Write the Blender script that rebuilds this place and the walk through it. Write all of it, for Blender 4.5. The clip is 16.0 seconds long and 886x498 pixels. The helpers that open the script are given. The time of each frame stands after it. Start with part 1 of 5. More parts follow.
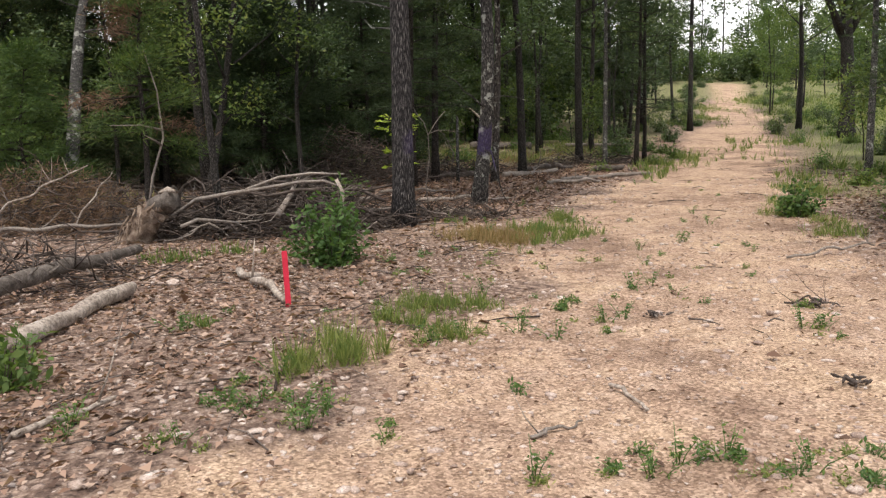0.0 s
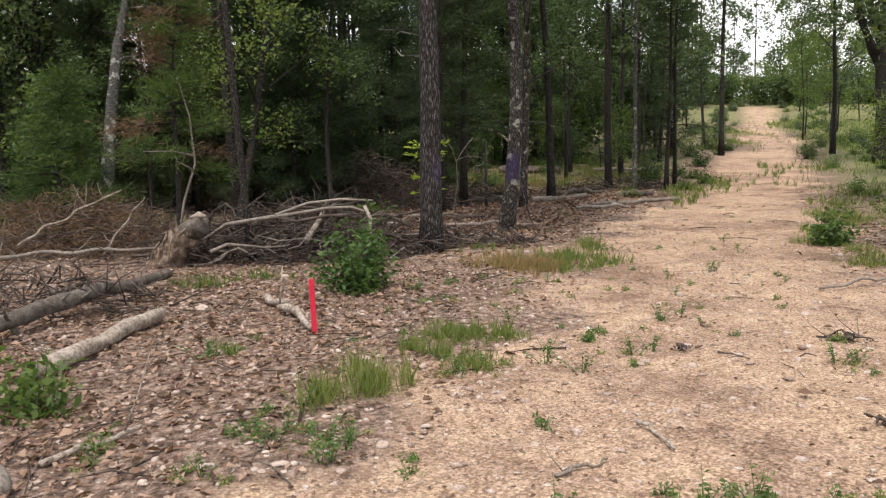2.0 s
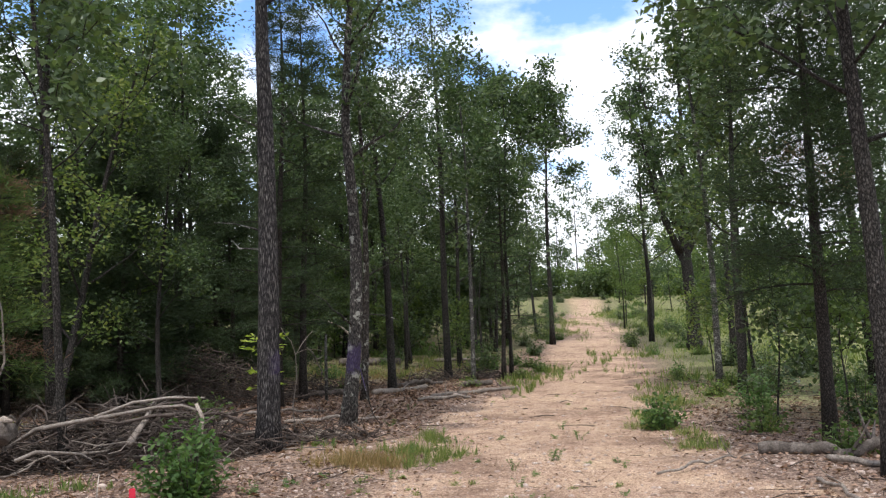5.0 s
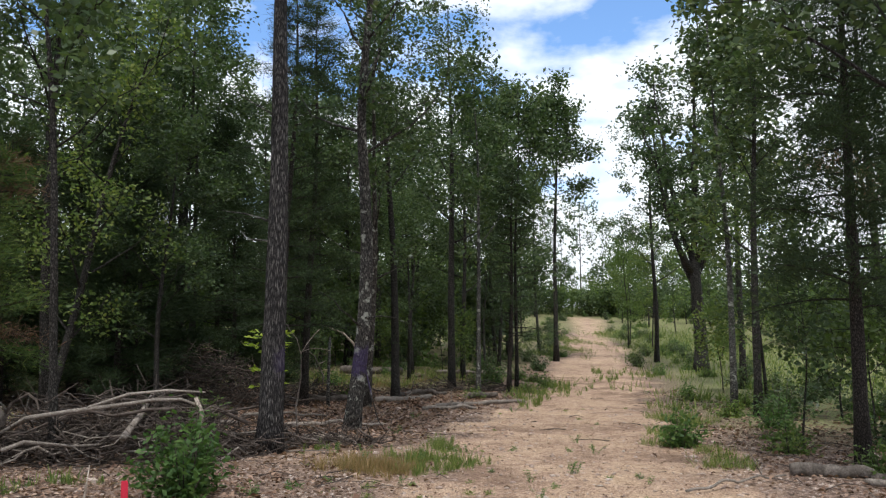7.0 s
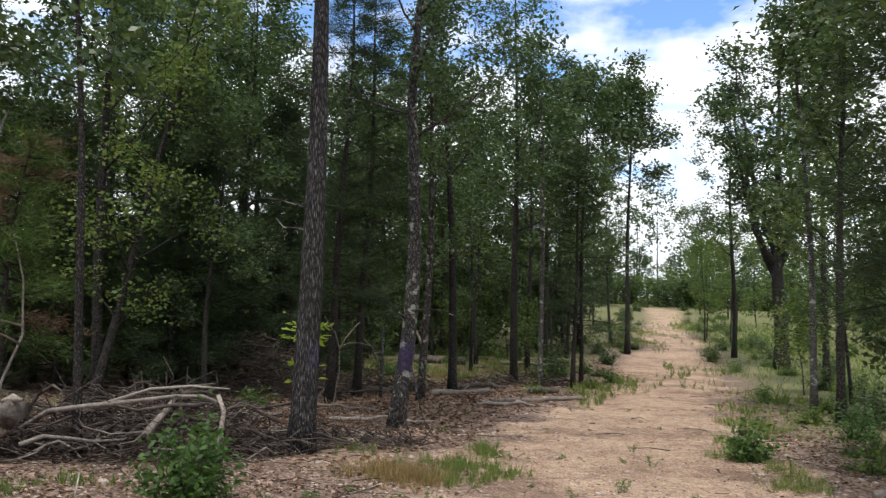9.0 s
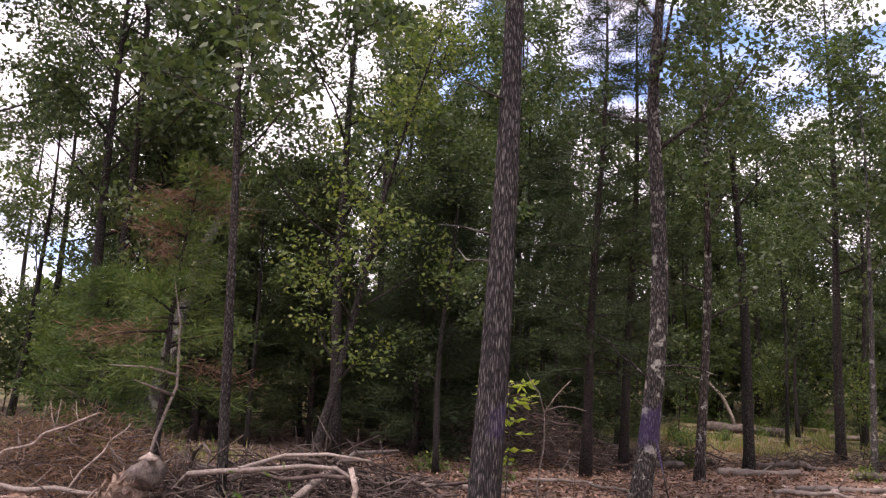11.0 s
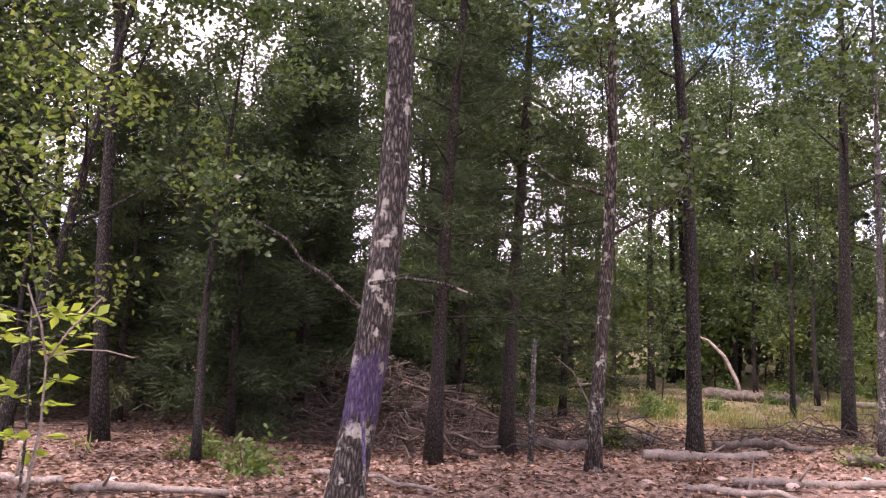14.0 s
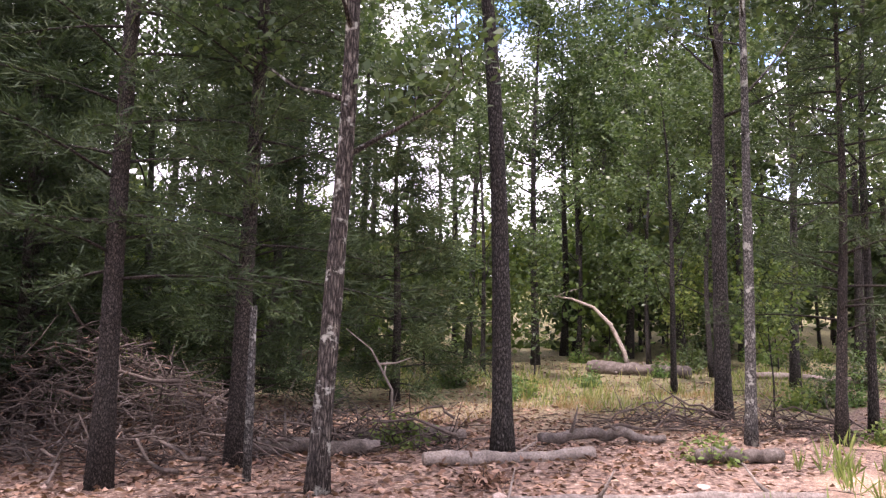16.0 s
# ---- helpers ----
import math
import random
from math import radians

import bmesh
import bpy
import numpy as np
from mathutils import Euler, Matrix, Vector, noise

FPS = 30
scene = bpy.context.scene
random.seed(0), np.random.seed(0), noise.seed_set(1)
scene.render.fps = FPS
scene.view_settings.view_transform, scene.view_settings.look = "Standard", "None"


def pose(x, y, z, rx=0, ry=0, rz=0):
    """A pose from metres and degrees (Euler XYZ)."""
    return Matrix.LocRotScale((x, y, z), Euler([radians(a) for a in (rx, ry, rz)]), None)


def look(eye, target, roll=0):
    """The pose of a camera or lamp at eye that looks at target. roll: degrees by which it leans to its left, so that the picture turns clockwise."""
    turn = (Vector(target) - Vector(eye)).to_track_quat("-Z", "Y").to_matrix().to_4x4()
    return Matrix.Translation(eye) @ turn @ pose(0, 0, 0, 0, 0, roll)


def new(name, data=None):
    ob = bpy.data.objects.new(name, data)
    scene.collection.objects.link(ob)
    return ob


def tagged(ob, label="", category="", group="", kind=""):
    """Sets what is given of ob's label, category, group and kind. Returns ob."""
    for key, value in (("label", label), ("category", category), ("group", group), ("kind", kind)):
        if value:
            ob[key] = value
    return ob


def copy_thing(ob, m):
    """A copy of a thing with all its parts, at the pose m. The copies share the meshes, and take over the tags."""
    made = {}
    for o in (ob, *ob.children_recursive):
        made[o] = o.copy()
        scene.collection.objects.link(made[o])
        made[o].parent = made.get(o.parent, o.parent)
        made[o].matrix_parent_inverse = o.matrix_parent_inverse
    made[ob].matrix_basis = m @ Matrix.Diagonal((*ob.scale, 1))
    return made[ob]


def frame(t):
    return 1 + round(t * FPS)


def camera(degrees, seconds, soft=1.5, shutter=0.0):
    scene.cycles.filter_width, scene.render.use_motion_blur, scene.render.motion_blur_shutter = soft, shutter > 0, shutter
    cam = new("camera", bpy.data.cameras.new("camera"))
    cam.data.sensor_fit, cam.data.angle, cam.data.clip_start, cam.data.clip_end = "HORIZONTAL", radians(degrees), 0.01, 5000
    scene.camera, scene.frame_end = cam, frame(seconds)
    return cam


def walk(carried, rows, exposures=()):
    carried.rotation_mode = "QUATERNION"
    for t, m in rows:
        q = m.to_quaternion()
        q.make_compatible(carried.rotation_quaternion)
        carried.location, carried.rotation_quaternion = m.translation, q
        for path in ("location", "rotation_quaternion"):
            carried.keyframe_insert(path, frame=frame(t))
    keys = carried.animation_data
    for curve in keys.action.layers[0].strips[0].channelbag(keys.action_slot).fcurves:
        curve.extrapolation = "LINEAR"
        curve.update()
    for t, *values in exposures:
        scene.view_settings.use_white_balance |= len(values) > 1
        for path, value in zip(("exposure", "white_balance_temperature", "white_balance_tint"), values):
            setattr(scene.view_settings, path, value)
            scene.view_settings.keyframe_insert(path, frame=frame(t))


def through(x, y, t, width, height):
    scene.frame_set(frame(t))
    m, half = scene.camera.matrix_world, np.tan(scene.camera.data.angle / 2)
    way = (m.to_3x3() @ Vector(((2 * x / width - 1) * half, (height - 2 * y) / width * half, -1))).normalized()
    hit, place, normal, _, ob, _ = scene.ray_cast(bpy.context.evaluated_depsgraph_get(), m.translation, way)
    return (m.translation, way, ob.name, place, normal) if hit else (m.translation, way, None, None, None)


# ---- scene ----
cam = camera(56.8, 16.0, soft=1.3, shutter=0.12)
# seconds, eye, heading (left of +y), tilt, lean
PATH = [
    (0, -0.935, -0.263, 1.412, -6.90, -7.77, -1.53),
    (0.5, -0.908, -0.218, 1.401, -7.17, -6.96, -2.00),
    (1, -0.909, -0.180, 1.437, -6.04, -7.57, -0.11),
    (1.5, -0.909, -0.217, 1.455, -3.95, -8.04, -0.32),
    (2, -0.915, -0.255, 1.467, -4.92, -6.18, -1.31),
    (2.5, -0.873, -0.242, 1.491, -12.00, -1.87, -1.03),
    (3, -0.878, -0.266, 1.498, -15.12, 0.80, -0.98),
    (3.5, -0.881, -0.277, 1.501, -14.36, 1.85, -1.33),
    (4, -0.873, -0.259, 1.503, -14.06, 1.97, -1.96),
    (4.5, -0.888, -0.244, 1.488, -15.59, 4.28, -2.63),
    (4.7, -0.899, -0.216, 1.480, -16.12, 5.98, -2.60),
    (6.8, -0.969, 0.335, 1.343, -15.76, 8.53, -0.14),
    (7, -0.962, 0.378, 1.324, -16.30, 7.89, 0.08),
    (7.5, -0.936, 0.441, 1.322, -17.17, 6.64, 0.59),
    (8, -0.848, 0.588, 1.357, -16.95, 5.57, 1.43),
    (8.5, -0.691, 0.795, 1.419, -16.61, 5.40, 1.91),
    (9, -0.414, 0.980, 1.486, -10.99, 6.84, 1.52),
    (9.5, -0.025, 1.312, 1.470, 1.22, 8.68, 1.26),
    (9.7, 0.103, 1.526, 1.500, 6.32, 9.02, 2.07),
    (11.8, 1.635, 4.456, 1.571, 12.89, 10.10, 3.43),
    (12, 1.813, 4.789, 1.551, 13.53, 9.75, 3.19),
    (12.5, 2.246, 5.555, 1.481, 16.92, 8.74, 1.49),
    (13, 2.640, 6.451, 1.512, 18.28, 7.69, 2.82),
    (13.5, 3.061, 7.377, 1.534, 16.23, 7.77, 3.94),
    (14, 3.461, 8.225, 1.530, 16.51, 7.90, 2.62),
    (14.5, 3.797, 9.057, 1.531, 19.68, 7.30, 0.99),
    (15, 4.143, 9.899, 1.632, 19.12, 6.64, 1.32),
    (15.5, 4.565, 10.801, 1.597, 14.79, 6.96, 1.21),
    (16, 4.903, 11.643, 1.592, 12.79, 6.40, 0.94),
]
EXPOSURES = [(0, 0.10, 6650, 12), (2.0, 0.10, 6680, 12), (3.5, 0.1, 6620, 12), (4.7, 0.1, 6180, 12), (6.8, -0.27, 6180, 8), (9.0, -0.2, 6250, 9), (9.7, -0.25, 6350, 10),
             (11.8, 0.72, 6930, 45), (13.5, 1.06, 6760, 45), (14.5, 1.27, 6600, 42), (16, 1.4, 6430, 36)]
walk(cam, [(t, look((x, y, z), (x - math.sin(radians(h)) * math.cos(radians(p)), y + math.cos(radians(h)) * math.cos(radians(p)),
                                z + math.sin(radians(p))), r)) for t, x, y, z, h, p, r in PATH], EXPOSURES)

# ---- sky and sun ----
SUN_ELEVATION, SUN_FROM = 66.0, 205.0  # degrees; SUN_FROM clockwise from +y
world = bpy.data.worlds.new("sky")
scene.world = world
world.use_nodes = True
wn, wl = world.node_tree.nodes, world.node_tree.links
bg = wn["Background"]
sky = wn.new("ShaderNodeTexSky")
sky.sky_type, sky.sun_disc = "NISHITA", False
sky.sun_elevation, sky.sun_rotation = radians(SUN_ELEVATION), radians(SUN_FROM)
wco = wn.new("ShaderNodeTexCoord")
wmap = wn.new("ShaderNodeMapping")
wmap.inputs["Scale"].default_value = (1.0, 1.0, 2.2)
wmap.inputs["Location"].default_value = (0.35, 0.2, 0.1)
cloud = wn.new("ShaderNodeTexNoise")
cloud.inputs["Scale"].default_value, cloud.inputs["Detail"].default_value, cloud.inputs["Roughness"].default_value = 3.2, 9, 0.52
cramp = wn.new("ShaderNodeValToRGB")
cramp.color_ramp.elements[0].position, cramp.color_ramp.elements[1].position = 0.38, 0.47
cmix = wn.new("ShaderNodeMix")
cmix.data_type = "RGBA"
cmix.inputs[7].default_value = (10.0, 10.1, 10.4, 1)
wl.new(wco.outputs["Generated"], wmap.inputs["Vector"])
wl.new(wmap.outputs["Vector"], cloud.inputs["Vector"])
wl.new(cloud.outputs["Fac"], cramp.inputs["Fac"])
wl.new(cramp.outputs["Color"], cmix.inputs[0])
# added colour gain: brightens the clear sky beyond the background strength
sky_gain = wn.new("ShaderNodeMix")
sky_gain.data_type, sky_gain.blend_type = "RGBA", "MULTIPLY"
sky_gain.inputs[0].default_value, sky_gain.inputs[7].default_value = 1.0, (1.5, 1.75, 2.0, 1)
wl.new(sky.outputs["Color"], sky_gain.inputs[6])
wl.new(sky_gain.outputs[2], cmix.inputs[6])
wl.new(cmix.outputs[2], bg.inputs["Color"])
bg.inputs["Strength"].default_value = 0.15

sun = new("sun", bpy.data.lights.new("sun", "SUN"))
sun.data.energy, sun.data.angle, sun.data.color = 3.2, radians(3.0), (1.0, 0.95, 0.87)
se, sa = radians(SUN_ELEVATION), radians(SUN_FROM)
sun.matrix_basis = look((0, 0, 40), (-math.sin(sa) * math.cos(se), -math.cos(sa) * math.cos(se), 40 - math.sin(se)))


# ---- materials ----
def material(name, rough=0.9, spec=0.3):
    m = bpy.data.materials.new(name)
    m.use_nodes = True
    b = m.node_tree.nodes["Principled BSDF"]
    b.inputs["Roughness"].default_value = rough
    b.inputs["Specular IOR Level"].default_value = spec
    return m, m.node_tree.nodes, m.node_tree.links, b


def ramp(nodes, *stops):
    r = nodes.new("ShaderNodeValToRGB")
    e = r.color_ramp.elements
    while len(e) < len(stops):
        e.new(0.5)
    for k, (p, c) in enumerate(stops):
        e[k].position, e[k].color = p, (*c, 1)
    return r


def noise_tex(nodes, links, vec, scale, detail=6, rough=0.6):
    n = nodes.new("ShaderNodeTexNoise")
    n.inputs["Scale"].default_value, n.inputs["Detail"].default_value, n.inputs["Roughness"].default_value = scale, detail, rough
    links.new(vec, n.inputs["Vector"])
    return n


def mixed(nodes, links, fac, a, b, blend="MIX"):
    x = nodes.new("ShaderNodeMix")
    x.data_type, x.blend_type = "RGBA", blend
    for sock, v in ((x.inputs[0], fac), (x.inputs[6], a), (x.inputs[7], b)):
        if isinstance(v, (int, float)):
            sock.default_value = v
        elif isinstance(v, tuple):
            sock.default_value = (*v, 1)
        else:
            links.new(v, sock)
    return x.outputs[2]


def bump(nodes, links, height, strength, dist, bsdf):
    b = nodes.new("ShaderNodeBump")
    b.inputs["Strength"].default_value, b.inputs["Distance"].default_value = strength, dist
    links.new(height, b.inputs["Height"])
    links.new(b.outputs["Normal"], bsdf.inputs["Normal"])


def bark(name, dark, light, scale=1.0, lichen=0.0, paint=None, gloss=0.9, side=None, flat=1.0):
    """Furrowed bark; paint: (low, high) of a purple blaze above the tree's foot."""
    m, n, l, b = material(name, gloss, 0.15)
    co = n.new("ShaderNodeTexCoord")
    mp = n.new("ShaderNodeMapping")
    mp.inputs["Scale"].default_value = (46 * scale, 46 * scale, 17 * scale * flat)
    l.new(co.outputs["Object"], mp.inputs["Vector"])
    warp = noise_tex(n, l, mp.outputs["Vector"], 0.7, 3)
    add = n.new("ShaderNodeVectorMath")
    add.operation = "MULTIPLY_ADD"
    add.inputs[1].default_value = (1.6, 1.6, 1.6)
    l.new(warp.outputs["Color"], add.inputs[0])
    l.new(mp.outputs["Vector"], add.inputs[2])
    vor = n.new("ShaderNodeTexVoronoi")
    vor.feature = "DISTANCE_TO_EDGE"
    vor.inputs["Scale"].default_value = 1.0
    l.new(add.outputs[0], vor.inputs["Vector"])
    fine = noise_tex(n, l, mp.outputs["Vector"], 2.2, 8, 0.7)
    r = ramp(n, (0.0, tuple(0.2 * c for c in dark)), (0.17, dark), (0.56, light))
    l.new(vor.outputs["Distance"], r.inputs["Fac"])
    fr = ramp(n, (0.33, (0.35, 0.35, 0.35)), (0.68, (1.6, 1.6, 1.55)))
    l.new(fine.outputs["Fac"], fr.inputs["Fac"])
    col = mixed(n, l, 1.0, r.outputs["Color"], fr.outputs["Color"], "MULTIPLY")
    if lichen:
        ln = noise_tex(n, l, co.outputs["Object"], 7, 5, 0.65)
        lr = ramp(n, (0.60 - 0.1 * lichen, (0, 0, 0)), (0.66 - 0.1 * lichen, (1, 1, 1)))
        l.new(ln.outputs["Fac"], lr.inputs["Fac"])
        col = mixed(n, l, lr.outputs["Color"], col, (0.30, 0.30, 0.26))
    if paint:
        sep = n.new("ShaderNodeSeparateXYZ")
        l.new(co.outputs["Object"], sep.inputs[0])
        pn = noise_tex(n, l, co.outputs["Object"], 14, 4)
        za = n.new("ShaderNodeMath")
        za.operation = "MULTIPLY_ADD"
        za.inputs[1].default_value = 0.5
        l.new(pn.outputs["Fac"], za.inputs[0])
        l.new(sep.outputs["Z"], za.inputs[2])
        mr = ramp(n, (0.0, (0, 0, 0)), (0.06, (0.85, 0.85, 0.85)), (0.8, (0.8, 0.8, 0.8)), (1.0, (0, 0, 0)))
        rg = n.new("ShaderNodeMapRange")
        rg.inputs["From Min"].default_value, rg.inputs["From Max"].default_value = paint[0] + 0.25, paint[1] + 0.25
        l.new(za.outputs[0], rg.inputs["Value"])
        l.new(rg.outputs["Result"], mr.inputs["Fac"])
        blot = ramp(n, (0.34, (0.08, 0.08, 0.08)), (0.58, (0.8, 0.8, 0.8)))
        l.new(fine.outputs["Fac"], blot.inputs["Fac"])
        cover = mixed(n, l, 1.0, mr.outputs["Color"], blot.outputs["Color"], "MULTIPLY")
        if side:
            dot = n.new("ShaderNodeVectorMath")
            dot.operation = "DOT_PRODUCT"
            dot.inputs[1].default_value = (*side, 0)
            l.new(co.outputs["Object"], dot.inputs[0])
            sr = ramp(n, (0.0, (0, 0, 0)), (0.14, (0.75, 0.75, 0.75)))
            l.new(dot.outputs["Value"], sr.inputs["Fac"])
            cover = mixed(n, l, 1.0, cover, sr.outputs["Color"], "MULTIPLY")
        col = mixed(n, l, cover, col, (0.065, 0.042, 0.125))
    l.new(col, b.inputs["Base Color"])
    sm = n.new("ShaderNodeMath")
    sm.operation = "MULTIPLY_ADD"
    sm.inputs[1].default_value = 0.35
    l.new(fine.outputs["Fac"], sm.inputs[0])
    l.new(vor.outputs["Distance"], sm.inputs[2])
    bump(n, l, sm.outputs[0], 0.9, 0.03, b)
    return m


def leafy(name, stops, through=0.35, rough=0.55):
    """Leaves that vary one by one and let some light through."""
    m, n, l, b = material(name, rough, 0.3)
    geo = n.new("ShaderNodeNewGeometry")
    info = n.new("ShaderNodeObjectInfo")
    r = ramp(n, *stops)
    mth = n.new("ShaderNodeMath")
    mth.operation = "MULTIPLY_ADD"
    mth.inputs[1].default_value = 0.7
    oth = n.new("ShaderNodeMath")
    oth.operation = "MULTIPLY"
    oth.inputs[1].default_value = 0.3
    l.new(info.outputs["Random"], oth.inputs[0])
    l.new(geo.outputs["Random Per Island"], mth.inputs[0])
    l.new(oth.outputs[0], mth.inputs[2])
    l.new(mth.outputs[0], r.inputs["Fac"])
    l.new(r.outputs["Color"], b.inputs["Base Color"])
    if through:
        tr = n.new("ShaderNodeBsdfTranslucent")
        gain = mixed(n, l, 1.0, r.outputs["Color"], (1.3, 1.42, 0.85), "MULTIPLY")
        l.new(gain, tr.inputs["Color"])
        ms = n.new("ShaderNodeMixShader")
        ms.inputs[0].default_value = through
        l.new(b.outputs[0], ms.inputs[1])
        l.new(tr.outputs[0], ms.inputs[2])
        l.new(ms.outputs[0], n["Material Output"].inputs["Surface"])
    return m


def plain(name, stops, scale=12, rough=0.9, rel=0.4, stretch=(1, 1, 1), grain=0.8):
    m, n, l, b = material(name, rough, 0.2)
    co = n.new("ShaderNodeTexCoord")
    geo = n.new("ShaderNodeNewGeometry")
    mp = n.new("ShaderNodeMapping")
    mp.inputs["Scale"].default_value = stretch
    l.new(co.outputs["Object"], mp.inputs["Vector"])
    t = noise_tex(n, l, mp.outputs["Vector"], scale, 8, 0.65)
    a = n.new("ShaderNodeMath")
    a.operation = "MULTIPLY_ADD"
    a.inputs[1].default_value = 0.5
    l.new(geo.outputs["Random Per Island"], a.inputs[0])
    hf = n.new("ShaderNodeMath")
    hf.operation = "MULTIPLY_ADD"
    hf.inputs[1].default_value, hf.inputs[2].default_value = 1.0, -0.25
    l.new(t.outputs["Fac"], hf.inputs[0])
    l.new(hf.outputs[0], a.inputs[2])
    r = ramp(n, *stops)
    l.new(a.outputs[0], r.inputs["Fac"])
    t2 = noise_tex(n, l, mp.outputs["Vector"], scale * 6, 6, 0.7)
    g = ramp(n, (0.36, (0.42, 0.40, 0.38)), (0.6, (1.18, 1.18, 1.18)))
    l.new(t2.outputs["Fac"], g.inputs["Fac"])
    col = mixed(n, l, grain, r.outputs["Color"], g.outputs["Color"], "MULTIPLY")
    l.new(col, b.inputs["Base Color"])
    hs = n.new("ShaderNodeMath")
    hs.operation = "MULTIPLY_ADD"
    hs.inputs[1].default_value = 0.5
    l.new(t2.outputs["Fac"], hs.inputs[0])
    l.new(t.outputs["Fac"], hs.inputs[2])
    bump(n, l, hs.outputs[0], rel, 0.015, b)
    return m


def soil():
    """Sandy gravel on the track, leaf mould under the trees, by the mesh's own masks."""
    m, n, l, b = material("soil", 0.95, 0.1)
    co = n.new("ShaderNodeTexCoord")
    vec = co.outputs["Object"]
    big, mid, fine = noise_tex(n, l, vec, 0.9, 7, 0.68), noise_tex(n, l, vec, 6, 6, 0.7), noise_tex(n, l, vec, 55, 6, 0.7)
    peb = n.new("ShaderNodeTexVoronoi")
    peb.inputs["Scale"].default_value = 75
    l.new(vec, peb.inputs["Vector"])
    sand = ramp(n, (0.25, (0.26, 0.183, 0.138)), (0.5, (0.42, 0.312, 0.238)), (0.75, (0.54, 0.43, 0.345)))
    l.new(mid.outputs["Fac"], sand.inputs["Fac"])
    stain = ramp(n, (0.36, (0.56, 0.50, 0.48)), (0.5, (0.94, 0.88, 0.84)), (0.66, (1.14, 1.1, 1.0)))
    l.new(big.outputs["Fac"], stain.inputs["Fac"])
    s1 = mixed(n, l, 1.0, sand.outputs["Color"], stain.outputs["Color"], "MULTIPLY")
    pr = ramp(n, (0.0, (0.4, 0.36, 0.33)), (0.5, (1.0, 0.98, 0.95)), (1.0, (1.6, 1.64, 1.66)))
    sepc = n.new("ShaderNodeSeparateColor")
    l.new(peb.outputs["Color"], sepc.inputs[0])
    l.new(sepc.outputs[0], pr.inputs["Fac"])
    s2 = mixed(n, l, 0.75, s1, pr.outputs["Color"], "MULTIPLY")
    gr = ramp(n, (0.35, (0.6, 0.58, 0.55)), (0.65, (1.25, 1.25, 1.22)))
    l.new(fine.outputs["Fac"], gr.inputs["Fac"])
    s3 = mixed(n, l, 0.8, s2, gr.outputs["Color"], "MULTIPLY")
    lit = ramp(n, (0.36, (0.05, 0.033, 0.028)), (0.5, (0.19, 0.13, 0.102)), (0.66, (0.46, 0.35, 0.28)))
    lm = noise_tex(n, l, vec, 17, 7, 0.75)
    l.new(lm.outputs["Fac"], lit.inputs["Fac"])
    l1 = mixed(n, l, 0.8, lit.outputs["Color"], gr.outputs["Color"], "MULTIPLY")
    at = n.new("ShaderNodeAttribute")
    at.attribute_name = "sand"
    am = n.new("ShaderNodeMath")
    am.operation = "MULTIPLY_ADD"
    am.inputs[1].default_value = 0.55
    l.new(mid.outputs["Fac"], am.inputs[0])
    l.new(at.outputs["Fac"], am.inputs[2])
    edge = ramp(n, (0.6, (0, 0, 0)), (0.9, (1, 1, 1)))
    l.new(am.outputs[0], edge.inputs["Fac"])
    c1 = mixed(n, l, edge.outputs["Color"], l1, s3)
    ag = n.new("ShaderNodeAttribute")
    ag.attribute_name = "turf"
    tm = n.new("ShaderNodeMath")
    tm.operation = "MULTIPLY"
    tr = ramp(n, (0.38, (0, 0, 0)), (0.6, (1, 1, 1)))
    l.new(lm.outputs["Fac"], tr.inputs["Fac"])
    l.new(tr.outputs["Color"], tm.inputs[0])
    l.new(ag.outputs["Fac"], tm.inputs[1])
    c2 = mixed(n, l, tm.outputs[0], c1, (0.15, 0.21, 0.05))
    l.new(c2, b.inputs["Base Color"])
    h = n.new("ShaderNodeMath")
    h.operation = "MULTIPLY_ADD"
    h.inputs[1].default_value = 0.8
    l.new(fine.outputs["Fac"], h.inputs[0])
    l.new(lm.outputs["Fac"], h.inputs[2])
    bump(n, l, h.outputs[0], 0.7, 0.03, b)
    return m


SOIL = soil()
BARK_DARK = bark("bark_dark", (0.045, 0.04, 0.036), (0.13, 0.12, 0.11))
BARK_PLATED = bark("bark_plated", (0.045, 0.04, 0.04), (0.25, 0.235, 0.22), 1.15, 0.0, (0.95, 1.3), side=(0.9, -0.3), flat=0.3)
BARK_LICHEN = bark("bark_lichen", (0.06, 0.054, 0.05), (0.25, 0.23, 0.21), 1.0, 0.35, (0.85, 1.35), flat=0.6)
BARK_GREY = bark("bark_grey", (0.10, 0.095, 0.088), (0.26, 0.25, 0.235), 1.2, 0.4)
BARK_PEELED = bark("bark_peeled", (0.06, 0.05, 0.044), (0.22, 0.195, 0.17), 0.9, 0.4, flat=0.5)
BARK_RED = bark("bark_cedar", (0.05, 0.042, 0.037), (0.135, 0.112, 0.098), 1.4)
DEADWOOD = plain("dead_wood", ((0.15, (0.085, 0.07, 0.06)), (0.5, (0.20, 0.17, 0.145)), (0.9, (0.38, 0.33, 0.28))), 9, 0.95, 0.9, (1, 1, 0.8))
PALEWOOD = plain("pale_wood", ((0.2, (0.11, 0.085, 0.068)), (0.45, (0.27, 0.22, 0.18)), (0.75, (0.45, 0.39, 0.33))), 6, 0.95, 1.0, (1, 1, 1), 1.0)
TWIGWOOD = plain("twig_wood", ((0.1, (0.03, 0.023, 0.02)), (0.5, (0.075, 0.058, 0.048)), (0.9, (0.20, 0.165, 0.142))), 8, 0.9, 0.3)
